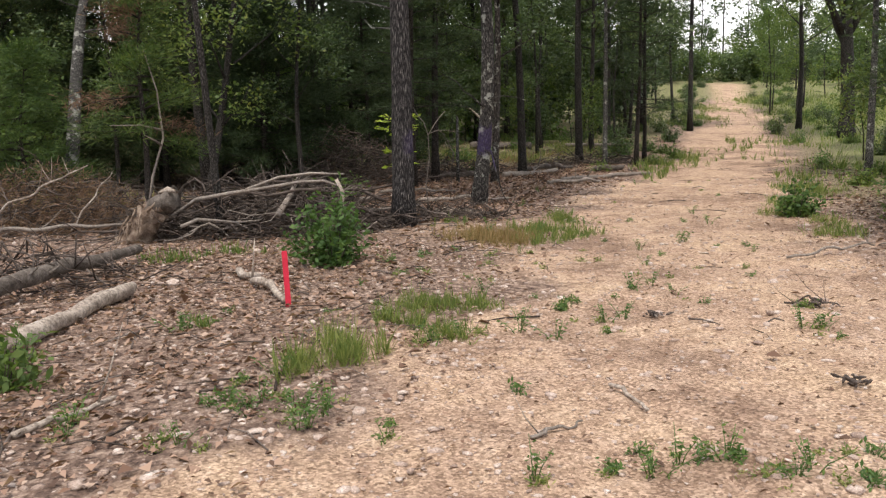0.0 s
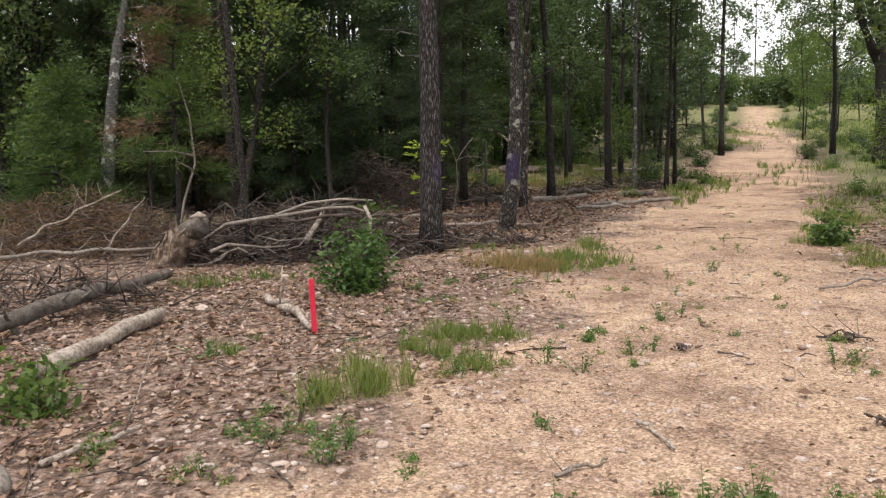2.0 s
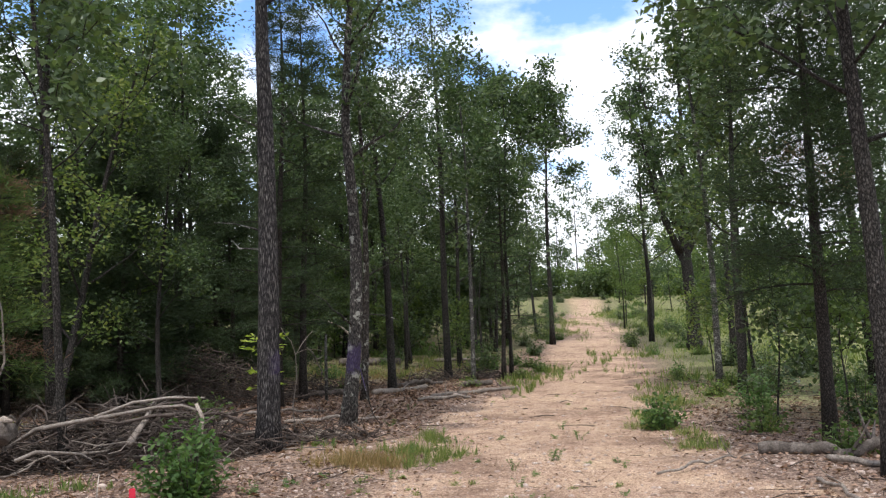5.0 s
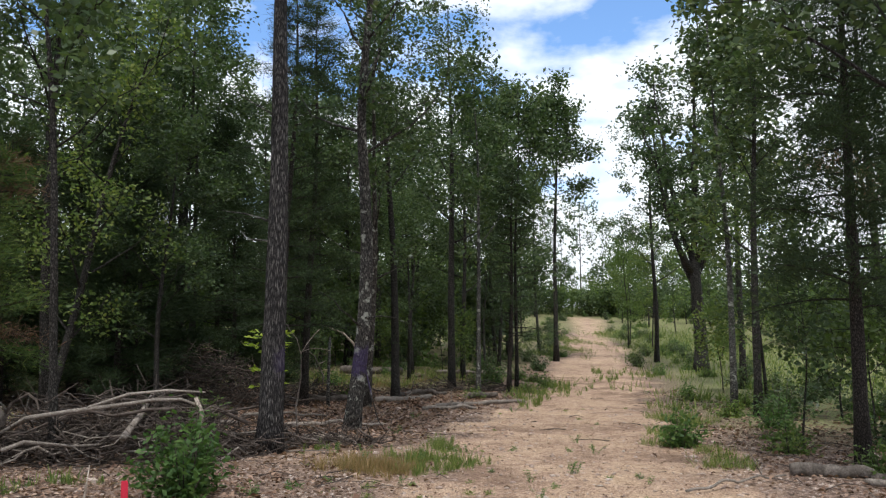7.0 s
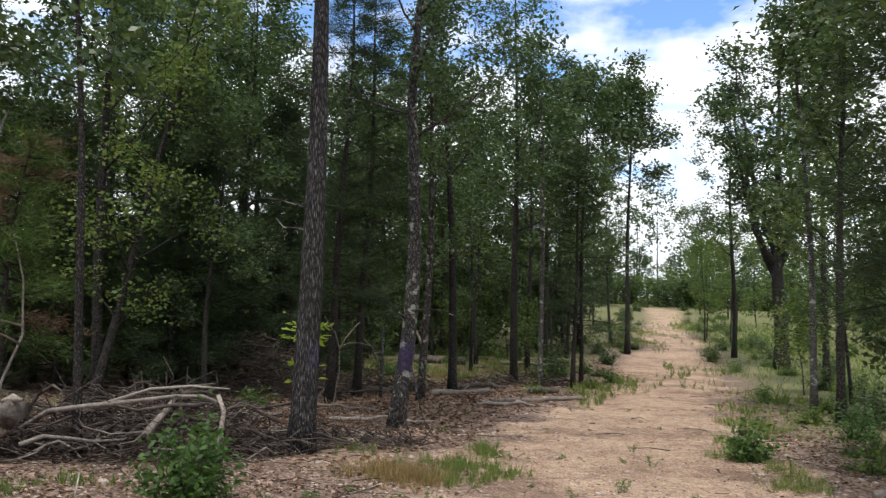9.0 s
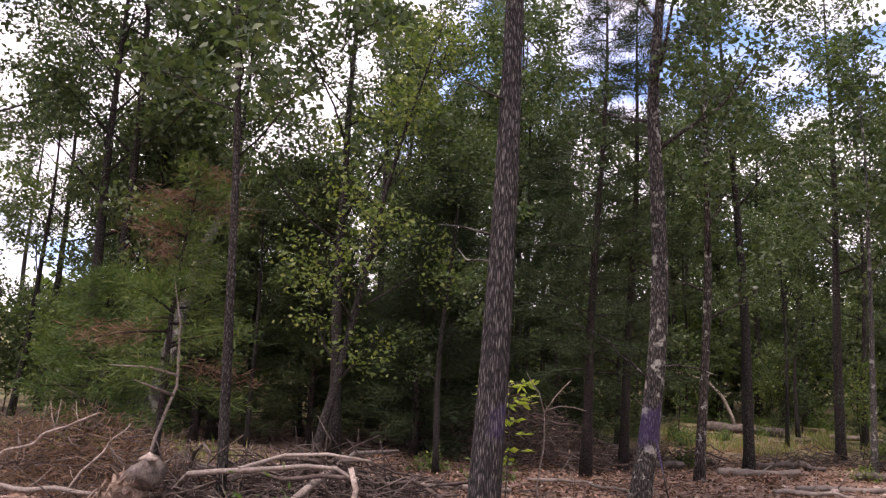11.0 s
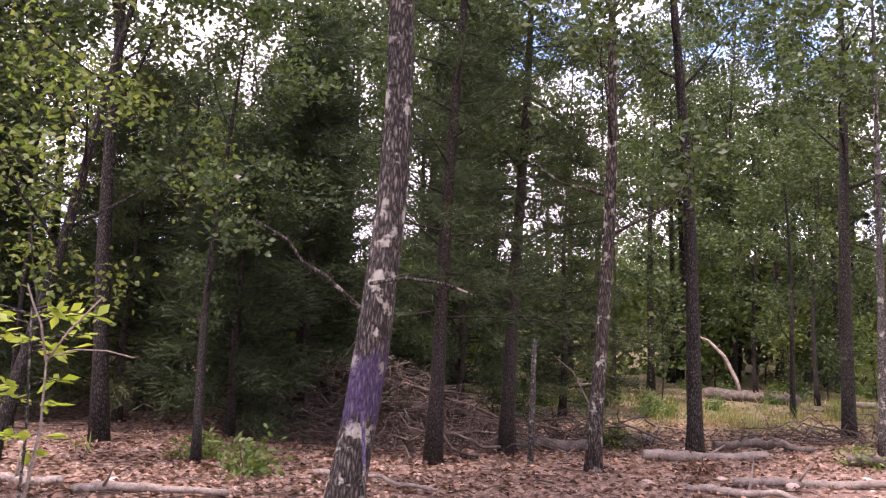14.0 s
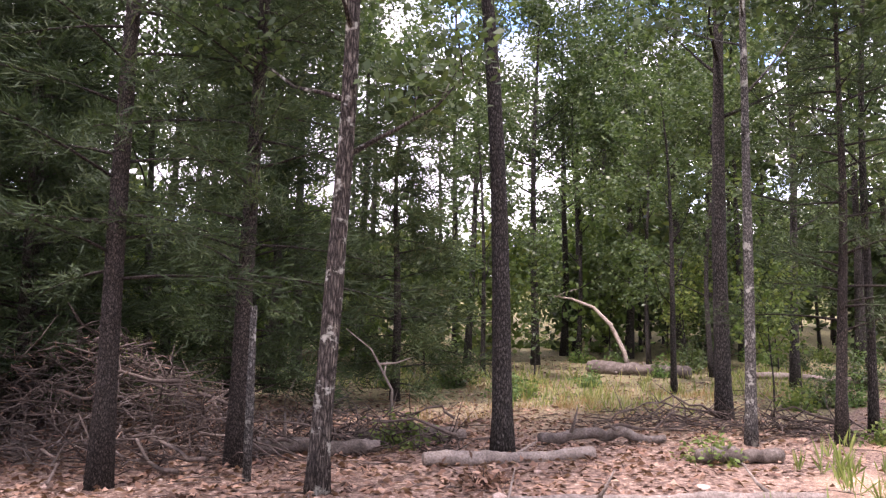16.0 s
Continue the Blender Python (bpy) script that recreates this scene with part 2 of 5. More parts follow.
TORNWOOD = plain("torn_wood", ((0.2, (0.06, 0.04, 0.03)), (0.5, (0.19, 0.135, 0.1)), (0.85, (0.44, 0.36, 0.28))), 11, 0.95, 0.8)
LOGBARK = plain("log_bark", ((0.2, (0.03, 0.025, 0.022)), (0.5, (0.10, 0.083, 0.07)), (0.85, (0.26, 0.225, 0.195))), 9, 0.95, 0.8)
STONE = plain("stone", ((0.1, (0.20, 0.135, 0.105)), (0.4, (0.38, 0.285, 0.23)), (0.7, (0.55, 0.45, 0.385)), (1.0, (0.72, 0.66, 0.6))), 30, 0.85, 0.5)
OAK_LEAF = leafy("oak_leaf", ((0.0, (0.028, 0.05, 0.023)), (0.45, (0.055, 0.086, 0.033)), (0.8, (0.092, 0.13, 0.046)), (1.0, (0.16, 0.185, 0.07))), 0.34, 0.4)
# lighter leaf of young growth; on far oaks its colour also paints in sunlight
BRIGHT_LEAF = leafy("bright_leaf", ((0.0, (0.06, 0.10, 0.028)), (0.6, (0.105, 0.155, 0.04)), (1.0, (0.21, 0.24, 0.065))), 0.38)
YOUNG_LEAF = leafy("young_leaf", ((0.0, (0.16, 0.24, 0.035)), (0.6, (0.28, 0.36, 0.05)), (1.0, (0.42, 0.44, 0.09))), 0.45)
BUSH_LEAF = leafy("bush_leaf", ((0.0, (0.04, 0.085, 0.024)), (0.6, (0.08, 0.14, 0.036)), (0.9, (0.135, 0.2, 0.05)), (1.0, (0.27, 0.32, 0.08))), 0.35)
NEEDLE = leafy("cedar_needle", ((0.0, (0.018, 0.032, 0.014)), (0.6, (0.035, 0.058, 0.02)), (0.9, (0.066, 0.085, 0.03)), (1.0, (0.12, 0.08, 0.045))), 0.2, 0.7)
PINE_NEEDLE = leafy("pine_needle", ((0.0, (0.03, 0.06, 0.016)), (0.6, (0.06, 0.10, 0.024)), (1.0, (0.13, 0.16, 0.04))), 0.3, 0.65)
DRY_NEEDLE = leafy("dry_needle", ((0.0, (0.08, 0.046, 0.03)), (0.5, (0.16, 0.095, 0.062)), (1.0, (0.27, 0.18, 0.12))), 0.25, 0.8)
GRASS = leafy("grass_blade", ((0.0, (0.08, 0.12, 0.03)), (0.5, (0.15, 0.19, 0.05)), (0.75, (0.24, 0.26, 0.085)), (1.0, (0.42, 0.35, 0.18))), 0.4)
DRY_GRASS = leafy("dry_grass_blade", ((0.0, (0.13, 0.13, 0.04)), (0.45, (0.25, 0.165, 0.075)), (1.0, (0.38, 0.26, 0.13))), 0.3)
LITTER = leafy("dead_leaf", ((0.0, (0.045, 0.028, 0.022)), (0.4, (0.165, 0.092, 0.06)), (0.75, (0.35, 0.23, 0.165)), (1.0, (0.62, 0.51, 0.42))), 0.12, 0.75)
STAKE = plain("stake_paint", ((0.2, (0.52, 0.025, 0.05)), (0.8, (0.66, 0.04, 0.075))), 20, 0.6, 0.15, grain=0.3)


# ---- mesh tools ----
def mesh_of(name, verts, faces, mat, smooth=False):
    """A mesh from arrays; faces all with the same number of corners."""
    v, f = np.asarray(verts, np.float32), np.asarray(faces, np.int32)
    me = bpy.data.meshes.new(name)
    me.vertices.add(len(v))
    me.vertices.foreach_set("co", v.ravel())
    me.loops.add(f.size)
    me.loops.foreach_set("vertex_index", f.ravel())
    me.polygons.add(len(f))
    me.polygons.foreach_set("loop_start", np.arange(0, f.size, f.shape[1], dtype=np.int32))
    me.materials.append(mat)
    me.update(calc_edges=True)
    if smooth:
        me.polygons.foreach_set("use_smooth", np.ones(len(f), bool))
    return me


def part(name, me, parent, label=""):
    ob = new(name, me)
    ob.parent = parent
    return tagged(ob, label) if label else ob


class Heap:
    """Collects tubes as quads."""

    def __init__(self):
        self.v, self.f, self.n = [], [], 0

    def tube(self, pts, radii, sides=6, rough=0.0, rng=None):
        p, r = np.asarray(pts, float), np.asarray(radii, float)
        t = np.gradient(p, axis=0)
        t /= np.linalg.norm(t, axis=1)[:, None] + 1e-9
        ref = np.array([0.0, 0, 1]) if abs(t[:, 2]).mean() < 0.8 else np.array([1.0, 0, 0])
        a = np.cross(t, ref)
        a /= np.linalg.norm(a, axis=1)[:, None] + 1e-9
        b = np.cross(t, a)
        ang = np.arange(sides) * 2 * np.pi / sides
        rr = r[:, None] * np.ones(sides)
        if rough and rng is not None:
            rr = rr * (1 + rough * rng.normal(size=rr.shape))
        ring = p[:, None] + rr[..., None] * (np.cos(ang)[None, :, None] * a[:, None] + np.sin(ang)[None, :, None] * b[:, None])
        k = len(p)
        i, j = np.meshgrid(np.arange(k - 1), np.arange(sides), indexing="ij")
        q = np.stack([i * sides + j, i * sides + (j + 1) % sides, (i + 1) * sides + (j + 1) % sides, (i + 1) * sides + j], -1).reshape(-1, 4)
        self.f.append(q[:, ::-1] + self.n)
        v = ring.reshape(-1, 3)
        caps = np.stack([p[0], p[-1]])
        e = self.n + len(v)
        js = np.arange(0, sides, 2)
        for c, base, flip in ((e, 0, 1), (e + 1, (k - 1) * sides, -1)):
            cap = np.stack([np.full(len(js), c), self.n + base + js, self.n + base + (js + 1) % sides, self.n + base + (js + 2) % sides], -1)
            self.f.append(cap[:, ::flip])
        self.v += [v, caps]
        self.n += len(v) + 2

    def mesh(self, name, mat, smooth=True):
        return mesh_of(name, np.concatenate(self.v), np.concatenate(self.f), mat, smooth)


def unit(v):
    return v / (np.linalg.norm(v, axis=-1, keepdims=True) + 1e-9)


def leaf_arrays(rng, centres, length, width, up=0.5, along=None, fold=0.15):
    """One folded four-cornered leaf at each centre."""
    n = len(centres)
    d = unit(rng.normal(size=(n, 3)) * (1, 1, 0.6)) if along is None else unit(along)
    nrm = unit(rng.normal(size=(n, 3)) + (0, 0, up))
    s = unit(np.cross(d, nrm))
    nn = np.cross(s, d)
    L = length * rng.uniform(0.65, 1.25, (n, 1))
    W = width * rng.uniform(0.65, 1.25, (n, 1))
    v = np.stack([centres, centres + d * L * 0.55 + s * W * 0.5 + nn * W * fold, centres + d * L, centres + d * L * 0.55 - s * W * 0.5 + nn * W * fold], 1)
    return v.reshape(-1, 3), np.arange(4 * n).reshape(-1, 4)


# ---- the lie of the land ----
def lift(x, y):
    """Height of the ground: a gentle rise along the track, steeper further on, with small bumps."""
    x, y = np.asarray(x, float), np.asarray(y, float)
    s = np.clip(y - 14, 0, 68)
    q = np.minimum(s, 38)
    z = 0.03 + 0.017 * np.clip(y, -30, 100) + 0.0013 * q * q + np.maximum(0, s - 38) * 0.0988 + 0.085 * np.clip(y - 82, 0, 55)
    z = z + 0.018 * np.sin(1.9 * x + 0.7 * y) * np.sin(1.3 * y - 0.5 * x + 1) + 0.012 * np.sin(4.3 * x - 2.1 * y) * np.sin(3.7 * y + x)
    return z


def gz(x, y):
    return float(lift(x, y))


LEFT_Y = [-40, 0, 2.8, 4.0, 5.2, 10.4, 15.2, 18.9, 29.3, 41.8, 58, 79, 86]
LEFT_X = [-6, -3.0, -1.7, -0.95, -0.05, 1.7, 4.0, 6.6, 11.6, 18.1, 26.0, 36.1, 44]
RIGHT_Y = [-40, 0, 5.5, 7.4, 9.8, 16.4, 18.5, 27.8, 48.6, 66, 80, 86]
RIGHT_X = [4.2, 3.6, 3.7, 4.4, 5.4, 8.6, 9.5, 14.8, 24.8, 33, 40, 42]


def inside_track(x, y):
    """Metres inside the track's edges, negative outside."""
    return np.minimum(np.asarray(x) - np.interp(y, LEFT_Y, LEFT_X), np.interp(y, RIGHT_Y, RIGHT_X) - np.asarray(x))


def spread_steps(lo, hi, step, reach, grow=1.16):
    mid = list(np.arange(lo, hi, step))
    up, d = [hi], step
    while up[-1] < reach:
        d *= grow
        up.append(up[-1] + d)
    down, d = [], step
    at = lo
    while at > -reach:
        d *= grow
        at -= d
        down.append(at)
    return np.array(down[::-1] + mid + up)


def ground():
    xs, ys = spread_steps(-9, 13, 0.13, 600), spread_steps(-1, 26, 0.13, 600)
    X, Y = np.meshgrid(xs, ys, indexing="ij")
    Z = lift(X, Y)
    rng = np.random.default_rng(3)
    near = (np.abs(X - 2) < 13) & (Y > -2) & (Y < 27)
    Z = Z + near * rng.normal(0, 0.006, Z.shape)
    nx, ny = len(xs), len(ys)
    i, j = np.meshgrid(np.arange(nx - 1), np.arange(ny - 1), indexing="ij")
    f = np.stack([i * ny + j, (i + 1) * ny + j, (i + 1) * ny + j + 1, i * ny + j + 1], -1).reshape(-1, 4)
    me = mesh_of("ground", np.stack([X, Y, Z], -1).reshape(-1, 3), f, SOIL, True)
    ins = inside_track(X, Y)
    wob = 0.35 * np.sin(1.7 * Y + X) + 0.25 * np.sin(3.9 * Y - 2 * X) + 0.2 * np.sin(5.3 * X + 1.1 * Y)
    sand = np.clip(0.5 + 0.45 * (ins + wob), 0, 1)
    # bare soil reaches in under the trees beside the track
    sand = np.maximum(sand, 0.5 * np.exp(-((X - 0.6) ** 2 / 3.5 + (Y - 10.5) ** 2 / 6)))
    turf = np.clip(0.4 * (X - np.interp(Y, RIGHT_Y, RIGHT_X) - 0.2), 0, 0.9) * np.clip((Y - 9) / 5, 0, 1)
    turf = np.maximum(turf, 0.6 * np.exp(-((X - 5.0) ** 2 / 5 + (Y - 26) ** 2 / 5)))
    turf = np.maximum(turf, np.clip((Y - 40) / 20, 0, 0.8) * (ins < -0.5))
    turf = np.maximum(turf, np.clip((Y - 21) / 8, 0, 0.6) * (ins < -1.5))
    for name, val in (("sand", sand), ("turf", turf)):
        a = me.attributes.new(name, "FLOAT", "POINT")
        a.data.foreach_set("value", val.ravel().astype(np.float32))
    ob = new("ground", me)
    return tagged(ob, "sandy gravel track between leaf-littered forest floor", "ground", kind="structure")


ground()


# ---- trees ----
def trunk_line(rng, H, r0, lean, bend, n=16, wobble=0.05):
    s = np.linspace(0, 1, n)
    z = s * H
    ph = rng.uniform(0, 6.28, 4)
    x = lean[0] * z + wobble * np.sin(3.5 * s * 2 + ph[0]) * s * 2 + bend[0] * np.sin(np.pi * np.minimum(1, z / 5.0))
    y = lean[1] * z + wobble * np.sin(3.1 * s * 2 + ph[1]) * s * 2 + bend[1] * np.sin(np.pi * np.minimum(1, z / 5.0))
    x, y = x - x[0], y - y[0]
    r = r0 * (1 - 0.9 * s ** 1.15) + r0 * 0.35 * np.exp(-z / 0.16)
    return np.stack([x, y, z], -1), r


def broadleaf(name, seed, H, r0, lean=(0, 0), bend=(0, 0), start=0.35, spread=2.2, limbs=15, per=30, leaf=0.15, bark_mat=None, leaf_mat=None,
              label="", category="tree", sides=12, stubs=0, bare=0.0, near=False, clump=0.2, subs=4, twiggy=True):
    """A broad-leaved tree of a crowded wood: straight trunk, rising limbs, leaves in clumps at the twigs' ends."""
    rng = np.random.default_rng(seed)
    root = new(name)
    p, r = trunk_line(rng, H, r0, lean, bend, 26 if sides > 12 else 14)
    p[0, 2] = -0.12
    h = Heap()
    h.tube(p, r, sides, 0.035 if sides > 12 else 0.03, rng)
    part("trunk", h.mesh("trunk", bark_mat or BARK_DARK), root)
    hb, cen = Heap(), []
    for k in range(limbs):
        s = start + (0.97 - start) * (k + rng.uniform(0, 0.9)) / limbs
        base = np.array([np.interp(s * H, p[:, 2], p[:, c]) for c in range(3)])
        rb = np.interp(s * H, p[:, 2], r) * 0.4
        az = k * 2.4 + rng.uniform(-0.5, 0.5)
        L = spread * (1.0 - 0.6 * ((s - start) / (1 - start)) ** 1.5) * rng.uniform(0.65, 1.2)
        el = radians(rng.uniform(15, 50)) + 0.4 * (s - start)
        d = np.array([np.cos(az) * np.cos(el), np.sin(az) * np.cos(el), np.sin(el)])
        u = np.linspace(0, 1, 5)
        line = base + u[:, None] * d * L + (u ** 2)[:, None] * np.array([0, 0, 0.18 * L]) + rng.normal(0, 0.04 * L, (5, 3)) * u[:, None]
        if near:
            one = Heap()
            one.tube(line, np.maximum(rb * (1 - 0.85 * u), 0.006), 7)
            part("limb", one.mesh("limb", bark_mat or BARK_DARK), root)
        else:
            hb.tube(line, np.maximum(rb * (1 - 0.85 * u), 0.006), 4)
        if k < bare * limbs:
            continue
        for b in range(subs):
            ub = rng.uniform(0.35, 1.0) if b else 1.0
            o = np.array([np.interp(ub, u, line[:, c]) for c in range(3)])
            dd = unit(d * 0.5 + rng.normal(0, 0.6, 3) + (0, 0, 0.25))
            Ls = L * rng.uniform(0.22, 0.42) + 0.15
            if twiggy:
                hb.tube(np.stack([o, o + dd * Ls * 0.6, o + dd * Ls]), [max(rb * 0.22, 0.008), 0.007, 0.004], 3)
            cen += [o + dd * Ls, o + dd * Ls * 0.55]
    for k in range(stubs):
        z = rng.uniform(0.12, 0.5) * H
        base = np.array([np.interp(z, p[:, 2], p[:, c]) for c in range(3)])
        az, L = rng.uniform(0, 6.28), rng.uniform(0.3, 1.1)
        d = np.array([np.cos(az), np.sin(az), rng.uniform(-0.2, 0.4)])
        u = np.linspace(0, 1, 4)
        one = Heap()
        one.tube(base + u[:, None] * d * L + rng.normal(0, 0.05, (4, 3)) * u[:, None], 0.018 * (1 - 0.8 * u), 4)
        part("dead_limb", one.mesh("dead_limb", BARK_GREY), root)
    tagged(part("branchwork", hb.mesh("branchwork", bark_mat or BARK_DARK), root), kind="stuff")
    cen = np.array(cen)
    pts = np.repeat(cen, per, 0) + rng.normal(size=(len(cen) * per, 3)) * (clump, clump, 0.75 * clump)
    v, f = leaf_arrays(rng, pts, leaf, leaf * 0.62, 0.7)
    part("crown", mesh_of("crown", v, f, leaf_mat or OAK_LEAF), root)
    return tagged(root, label, category)


def conifer(name, seed, H, r0, wide, start, boughs=46, per=95, lean=(0, 0), needle=0.15, leaf_mat=None, bark_mat=None, label="", dry=0.0, droop=0.15, fluff=0.10):
    """A young cedar or pine with ragged drooping boughs of fine needles."""
    rng = np.random.default_rng(seed)
    root = new(name)
    p, r = trunk_line(rng, H, r0, lean, (0, 0), 12, 0.04)
    p[0, 2] = -0.1
    h = Heap()
    h.tube(p, r, 10, 0.03, rng)
    part("trunk", h.mesh("trunk", bark_mat or BARK_RED), root)
    hb, cen, way, cd, wd = Heap(), [], [], [], []
    for k in range(boughs):
        s = start + (0.99 - start) * ((k + rng.uniform()) / boughs)
        base = np.array([np.interp(s * H, p[:, 2], p[:, c]) for c in range(3)])
        az = k * 2.4 + rng.uniform(-0.6, 0.6)
        L = wide * (1 - 0.8 * ((s - start) / (1 - start)) ** 1.2) * rng.uniform(0.55, 1.2)
        d = np.array([np.cos(az), np.sin(az), rng.uniform(-0.05, 0.45)])
        u = np.linspace(0, 1, 5)
        line = base + u[:, None] * d * L - (u ** 2)[:, None] * np.array([0, 0, droop * L])
        hb.tube(line, np.maximum(0.016 * (1 - 0.8 * u), 0.004), 4)
        t = rng.uniform(0.2, 1.0, per) ** 0.8
        o = np.stack([np.interp(t, u, line[:, c]) for c in range(3)], -1) + rng.normal(0, fluff, (per, 3)) * (0.5 + t[:, None]) * (1, 1, 0.55)
        w = unit(d)[None] * 0.8 + rng.normal(0, 0.55, (per, 3))
        if rng.uniform() < dry:
            cd.append(o), wd.append(w)
        else:
            cen.append(o), way.append(w)
    tagged(part("branchwork", hb.mesh("branchwork", bark_mat or BARK_RED), root), kind="stuff")
    v, f = leaf_arrays(rng, np.concatenate(cen), needle, needle * 0.075, 0.3, np.concatenate(way))
    part("crown", mesh_of("crown", v, f, leaf_mat or NEEDLE), root)
    if cd:
        v, f = leaf_arrays(rng, np.concatenate(cd), needle, needle * 0.075, 0.3, np.concatenate(wd))
        tagged(part("dead_foliage", mesh_of("dead_foliage", v, f, DRY_NEEDLE), root, "brown dried needles"), kind="stuff")
    return tagged(root, label, "tree")


def put(ob, x, y, turn=0.0, sink=0.0):
    ob.matrix_basis = pose(x, y, gz(x, y) - sink, 0, 0, turn)
    return ob


def forked_oak(seed, fork, H, r0, stems, label):
    """A stout trunk that divides into steep stems, each hung with leaf clumps that leave gaps."""
    rng = np.random.default_rng(seed)
    root = new("oak_tree")
    z = np.linspace(-0.15, fork, 10)
    h = Heap()
    h.tube(np.stack([-0.012 * z + 0.04 * np.sin(z), 0.02 * z, z], -1), r0 * (1 - 0.055 * z) + 0.12 * np.exp(-np.maximum(z, 0) / 0.25), 18, 0.035, rng)
    part("trunk", h.mesh("trunk", BARK_DARK), root)
    top = np.array([-0.012 * fork + 0.04 * np.sin(fork), 0.02 * fork, fork - 0.15])
    hb, cen = Heap(), []
    for k in range(stems):
        az = k * 2.4 + rng.uniform(-0.4, 0.4)
        out = 0.4 if k == 0 else rng.uniform(1.5, 3.0)
        up = H - fork if k == 0 else (H - fork) * rng.uniform(0.55, 0.95)
        u = np.linspace(0, 1, 9)
        low = top - (0, 0, 0.22 * k)
        line = low + np.stack([np.cos(az) * out * u ** 0.75, np.sin(az) * out * u ** 0.75, up * u ** 1.15], -1) + rng.normal(0, 0.12, (9, 3)) * u[:, None]
        one = Heap()
        one.tube(line, np.maximum(0.15 * (1 - 0.9 * u), 0.012), 9, 0.03, rng)
        part("limb", one.mesh("limb", BARK_DARK), root)
        for b in range(20):
            ub = rng.uniform(0.22, 1.0)
            o = np.array([np.interp(ub, u, line[:, c]) for c in range(3)])
            a2 = rng.uniform(0, 6.28)
            d = unit(np.array([np.cos(a2), np.sin(a2), rng.uniform(-0.1, 0.9)]))
            L = rng.uniform(0.6, 1.7) * (1.15 - 0.5 * ub)
            hb.tube(np.stack([o, o + d * L * 0.5 + rng.normal(0, 0.06, 3), o + d * L]), [0.03, 0.02, 0.007], 4)
            cen += [o + d * L, o + d * L * 0.6]
    tagged(part("branchwork", hb.mesh("branchwork", BARK_DARK), root), kind="stuff")
    cen = np.array(cen)
    n = 60
    pts = np.repeat(cen, n, 0) + rng.normal(size=(len(cen) * n, 3)) * (0.3, 0.3, 0.22)
    v, f = leaf_arrays(rng, pts, 0.17, 0.11, 0.7)
    part("crown", mesh_of("crown", v, f, OAK_LEAF), root)
    return tagged(root, label, "tree")


LEAFY = "slender oak with dark furrowed bark and green summer leaves"
put(broadleaf("oak_tree", 11, 11.5, 0.152, (0.012, 0.09), (0, 0), 0.53, 2.4, 15, 70, 0.105, BARK_PLATED, None,
              "tall oak with plated grey bark and a purple blaze", sides=28, near=True, stubs=5), -0.12, 10.81)
put(broadleaf("oak_tree", 12, 10.5, 0.122, (0.034, 0.035), (0.15, 0.02), 0.42, 2.0, 15, 62, 0.105, BARK_LICHEN, None,
              "crooked oak with pale lichen and a purple paint blaze", sides=28, near=True, stubs=0), 1.32, 13.27)
put(broadleaf("oak_tree", 13, 10, 0.085, (0.02, 0.02), (0.05, 0), 0.27, 1.4, 14, 50, 0.105, BARK_PEELED, None,
              "thin oak with pale peeling bark patches", sides=20, near=True), 2.48, 17.93)
put(broadleaf("oak_tree", 14, 11, 0.105, (-0.05, 0.0), (0.06, 0), 0.44, 1.8, 15, 58, 0.105, BARK_DARK, None,
              "leaning dark-barked oak beside a fallen log", sides=20, near=True), 3.63, 20.18)
put(broadleaf("oak_tree", 15, 12, 0.115, (0.0, 0.02), (0, 0), 0.34, 1.8, 15, 58, 0.105, BARK_DARK, None, LEAFY, sides=16, near=True), 6.2, 23.9)
put(broadleaf("oak_tree", 16, 9.5, 0.065, (-0.005, 0.0), (0.05, 0), 0.4, 1.4, 12, 24, 0.15, BARK_GREY, None,
              "thin grey-barked oak beside a thicker dark trunk", sides=14), 6.24, 21.6)
put(broadleaf("oak_tree", 17, 10, 0.09, (0.01, 0.0), (0, 0), 0.3, 1.8, 14, 26, 0.16, None, None, LEAFY), 7.97, 28.4)
put(broadleaf("oak_tree", 18, 9, 0.06, (0.01, 0.0), (0, 0), 0.3, 1.5, 12, 24, 0.16, None, None, LEAFY), 7.86, 22.91)
put(broadleaf("oak_tree", 19, 13.6, 0.125, (0.02, 0.02), (0, 0), 0.6, 1.9, 16, 60, 0.2, None, None, "tall slim oak with a tufted crown at the track's edge", clump=0.3), 15.7, 37.6)
put(broadleaf("oak_tree", 119, 14.0, 0.14, (0.01, 0.02), (0.05, 0), 0.55, 2.1, 18, 60, 0.2, None, None, "tall slim oak with a tufted crown at the track's edge", clump=0.3), 13.6, 38.4)
put(forked_oak(20, 5.2, 17.0, 0.30, 7, "large dark oak with a forked crown beside the track"), 19.5, 31.1)
put(broadleaf("oak_tree", 21, 9.5, 0.075, (-0.018, 0), (0.05, 0), 0.5, 1.2, 10, 22, 0.16, BARK_GREY, None, "thin pale-barked oak at the track's edge", stubs=4), 9.67, 15.23)
put(broadleaf("oak_tree", 22, 9.5, 0.085, (0.03, 0), (0, 0), 0.3, 1.9, 15, 26, 0.16, None, None, LEAFY), 9.85, 14.7)
put(broadleaf("oak_tree", 23, 8.0, 0.045, (0.03, 0), (0, 0), 0.3, 1.3, 10, 24, 0.16, None, None, LEAFY), 11.3, 16.6)
put(conifer("cedar_tree", 24, 8.0, 0.085, 1.5, 0.22, 84, 560, (0.02, 0), 0.15, fluff=0.17, droop=0.25, label="dark cedar with ragged drooping boughs at the track's edge", dry=0.05), 6.4, 8.3)
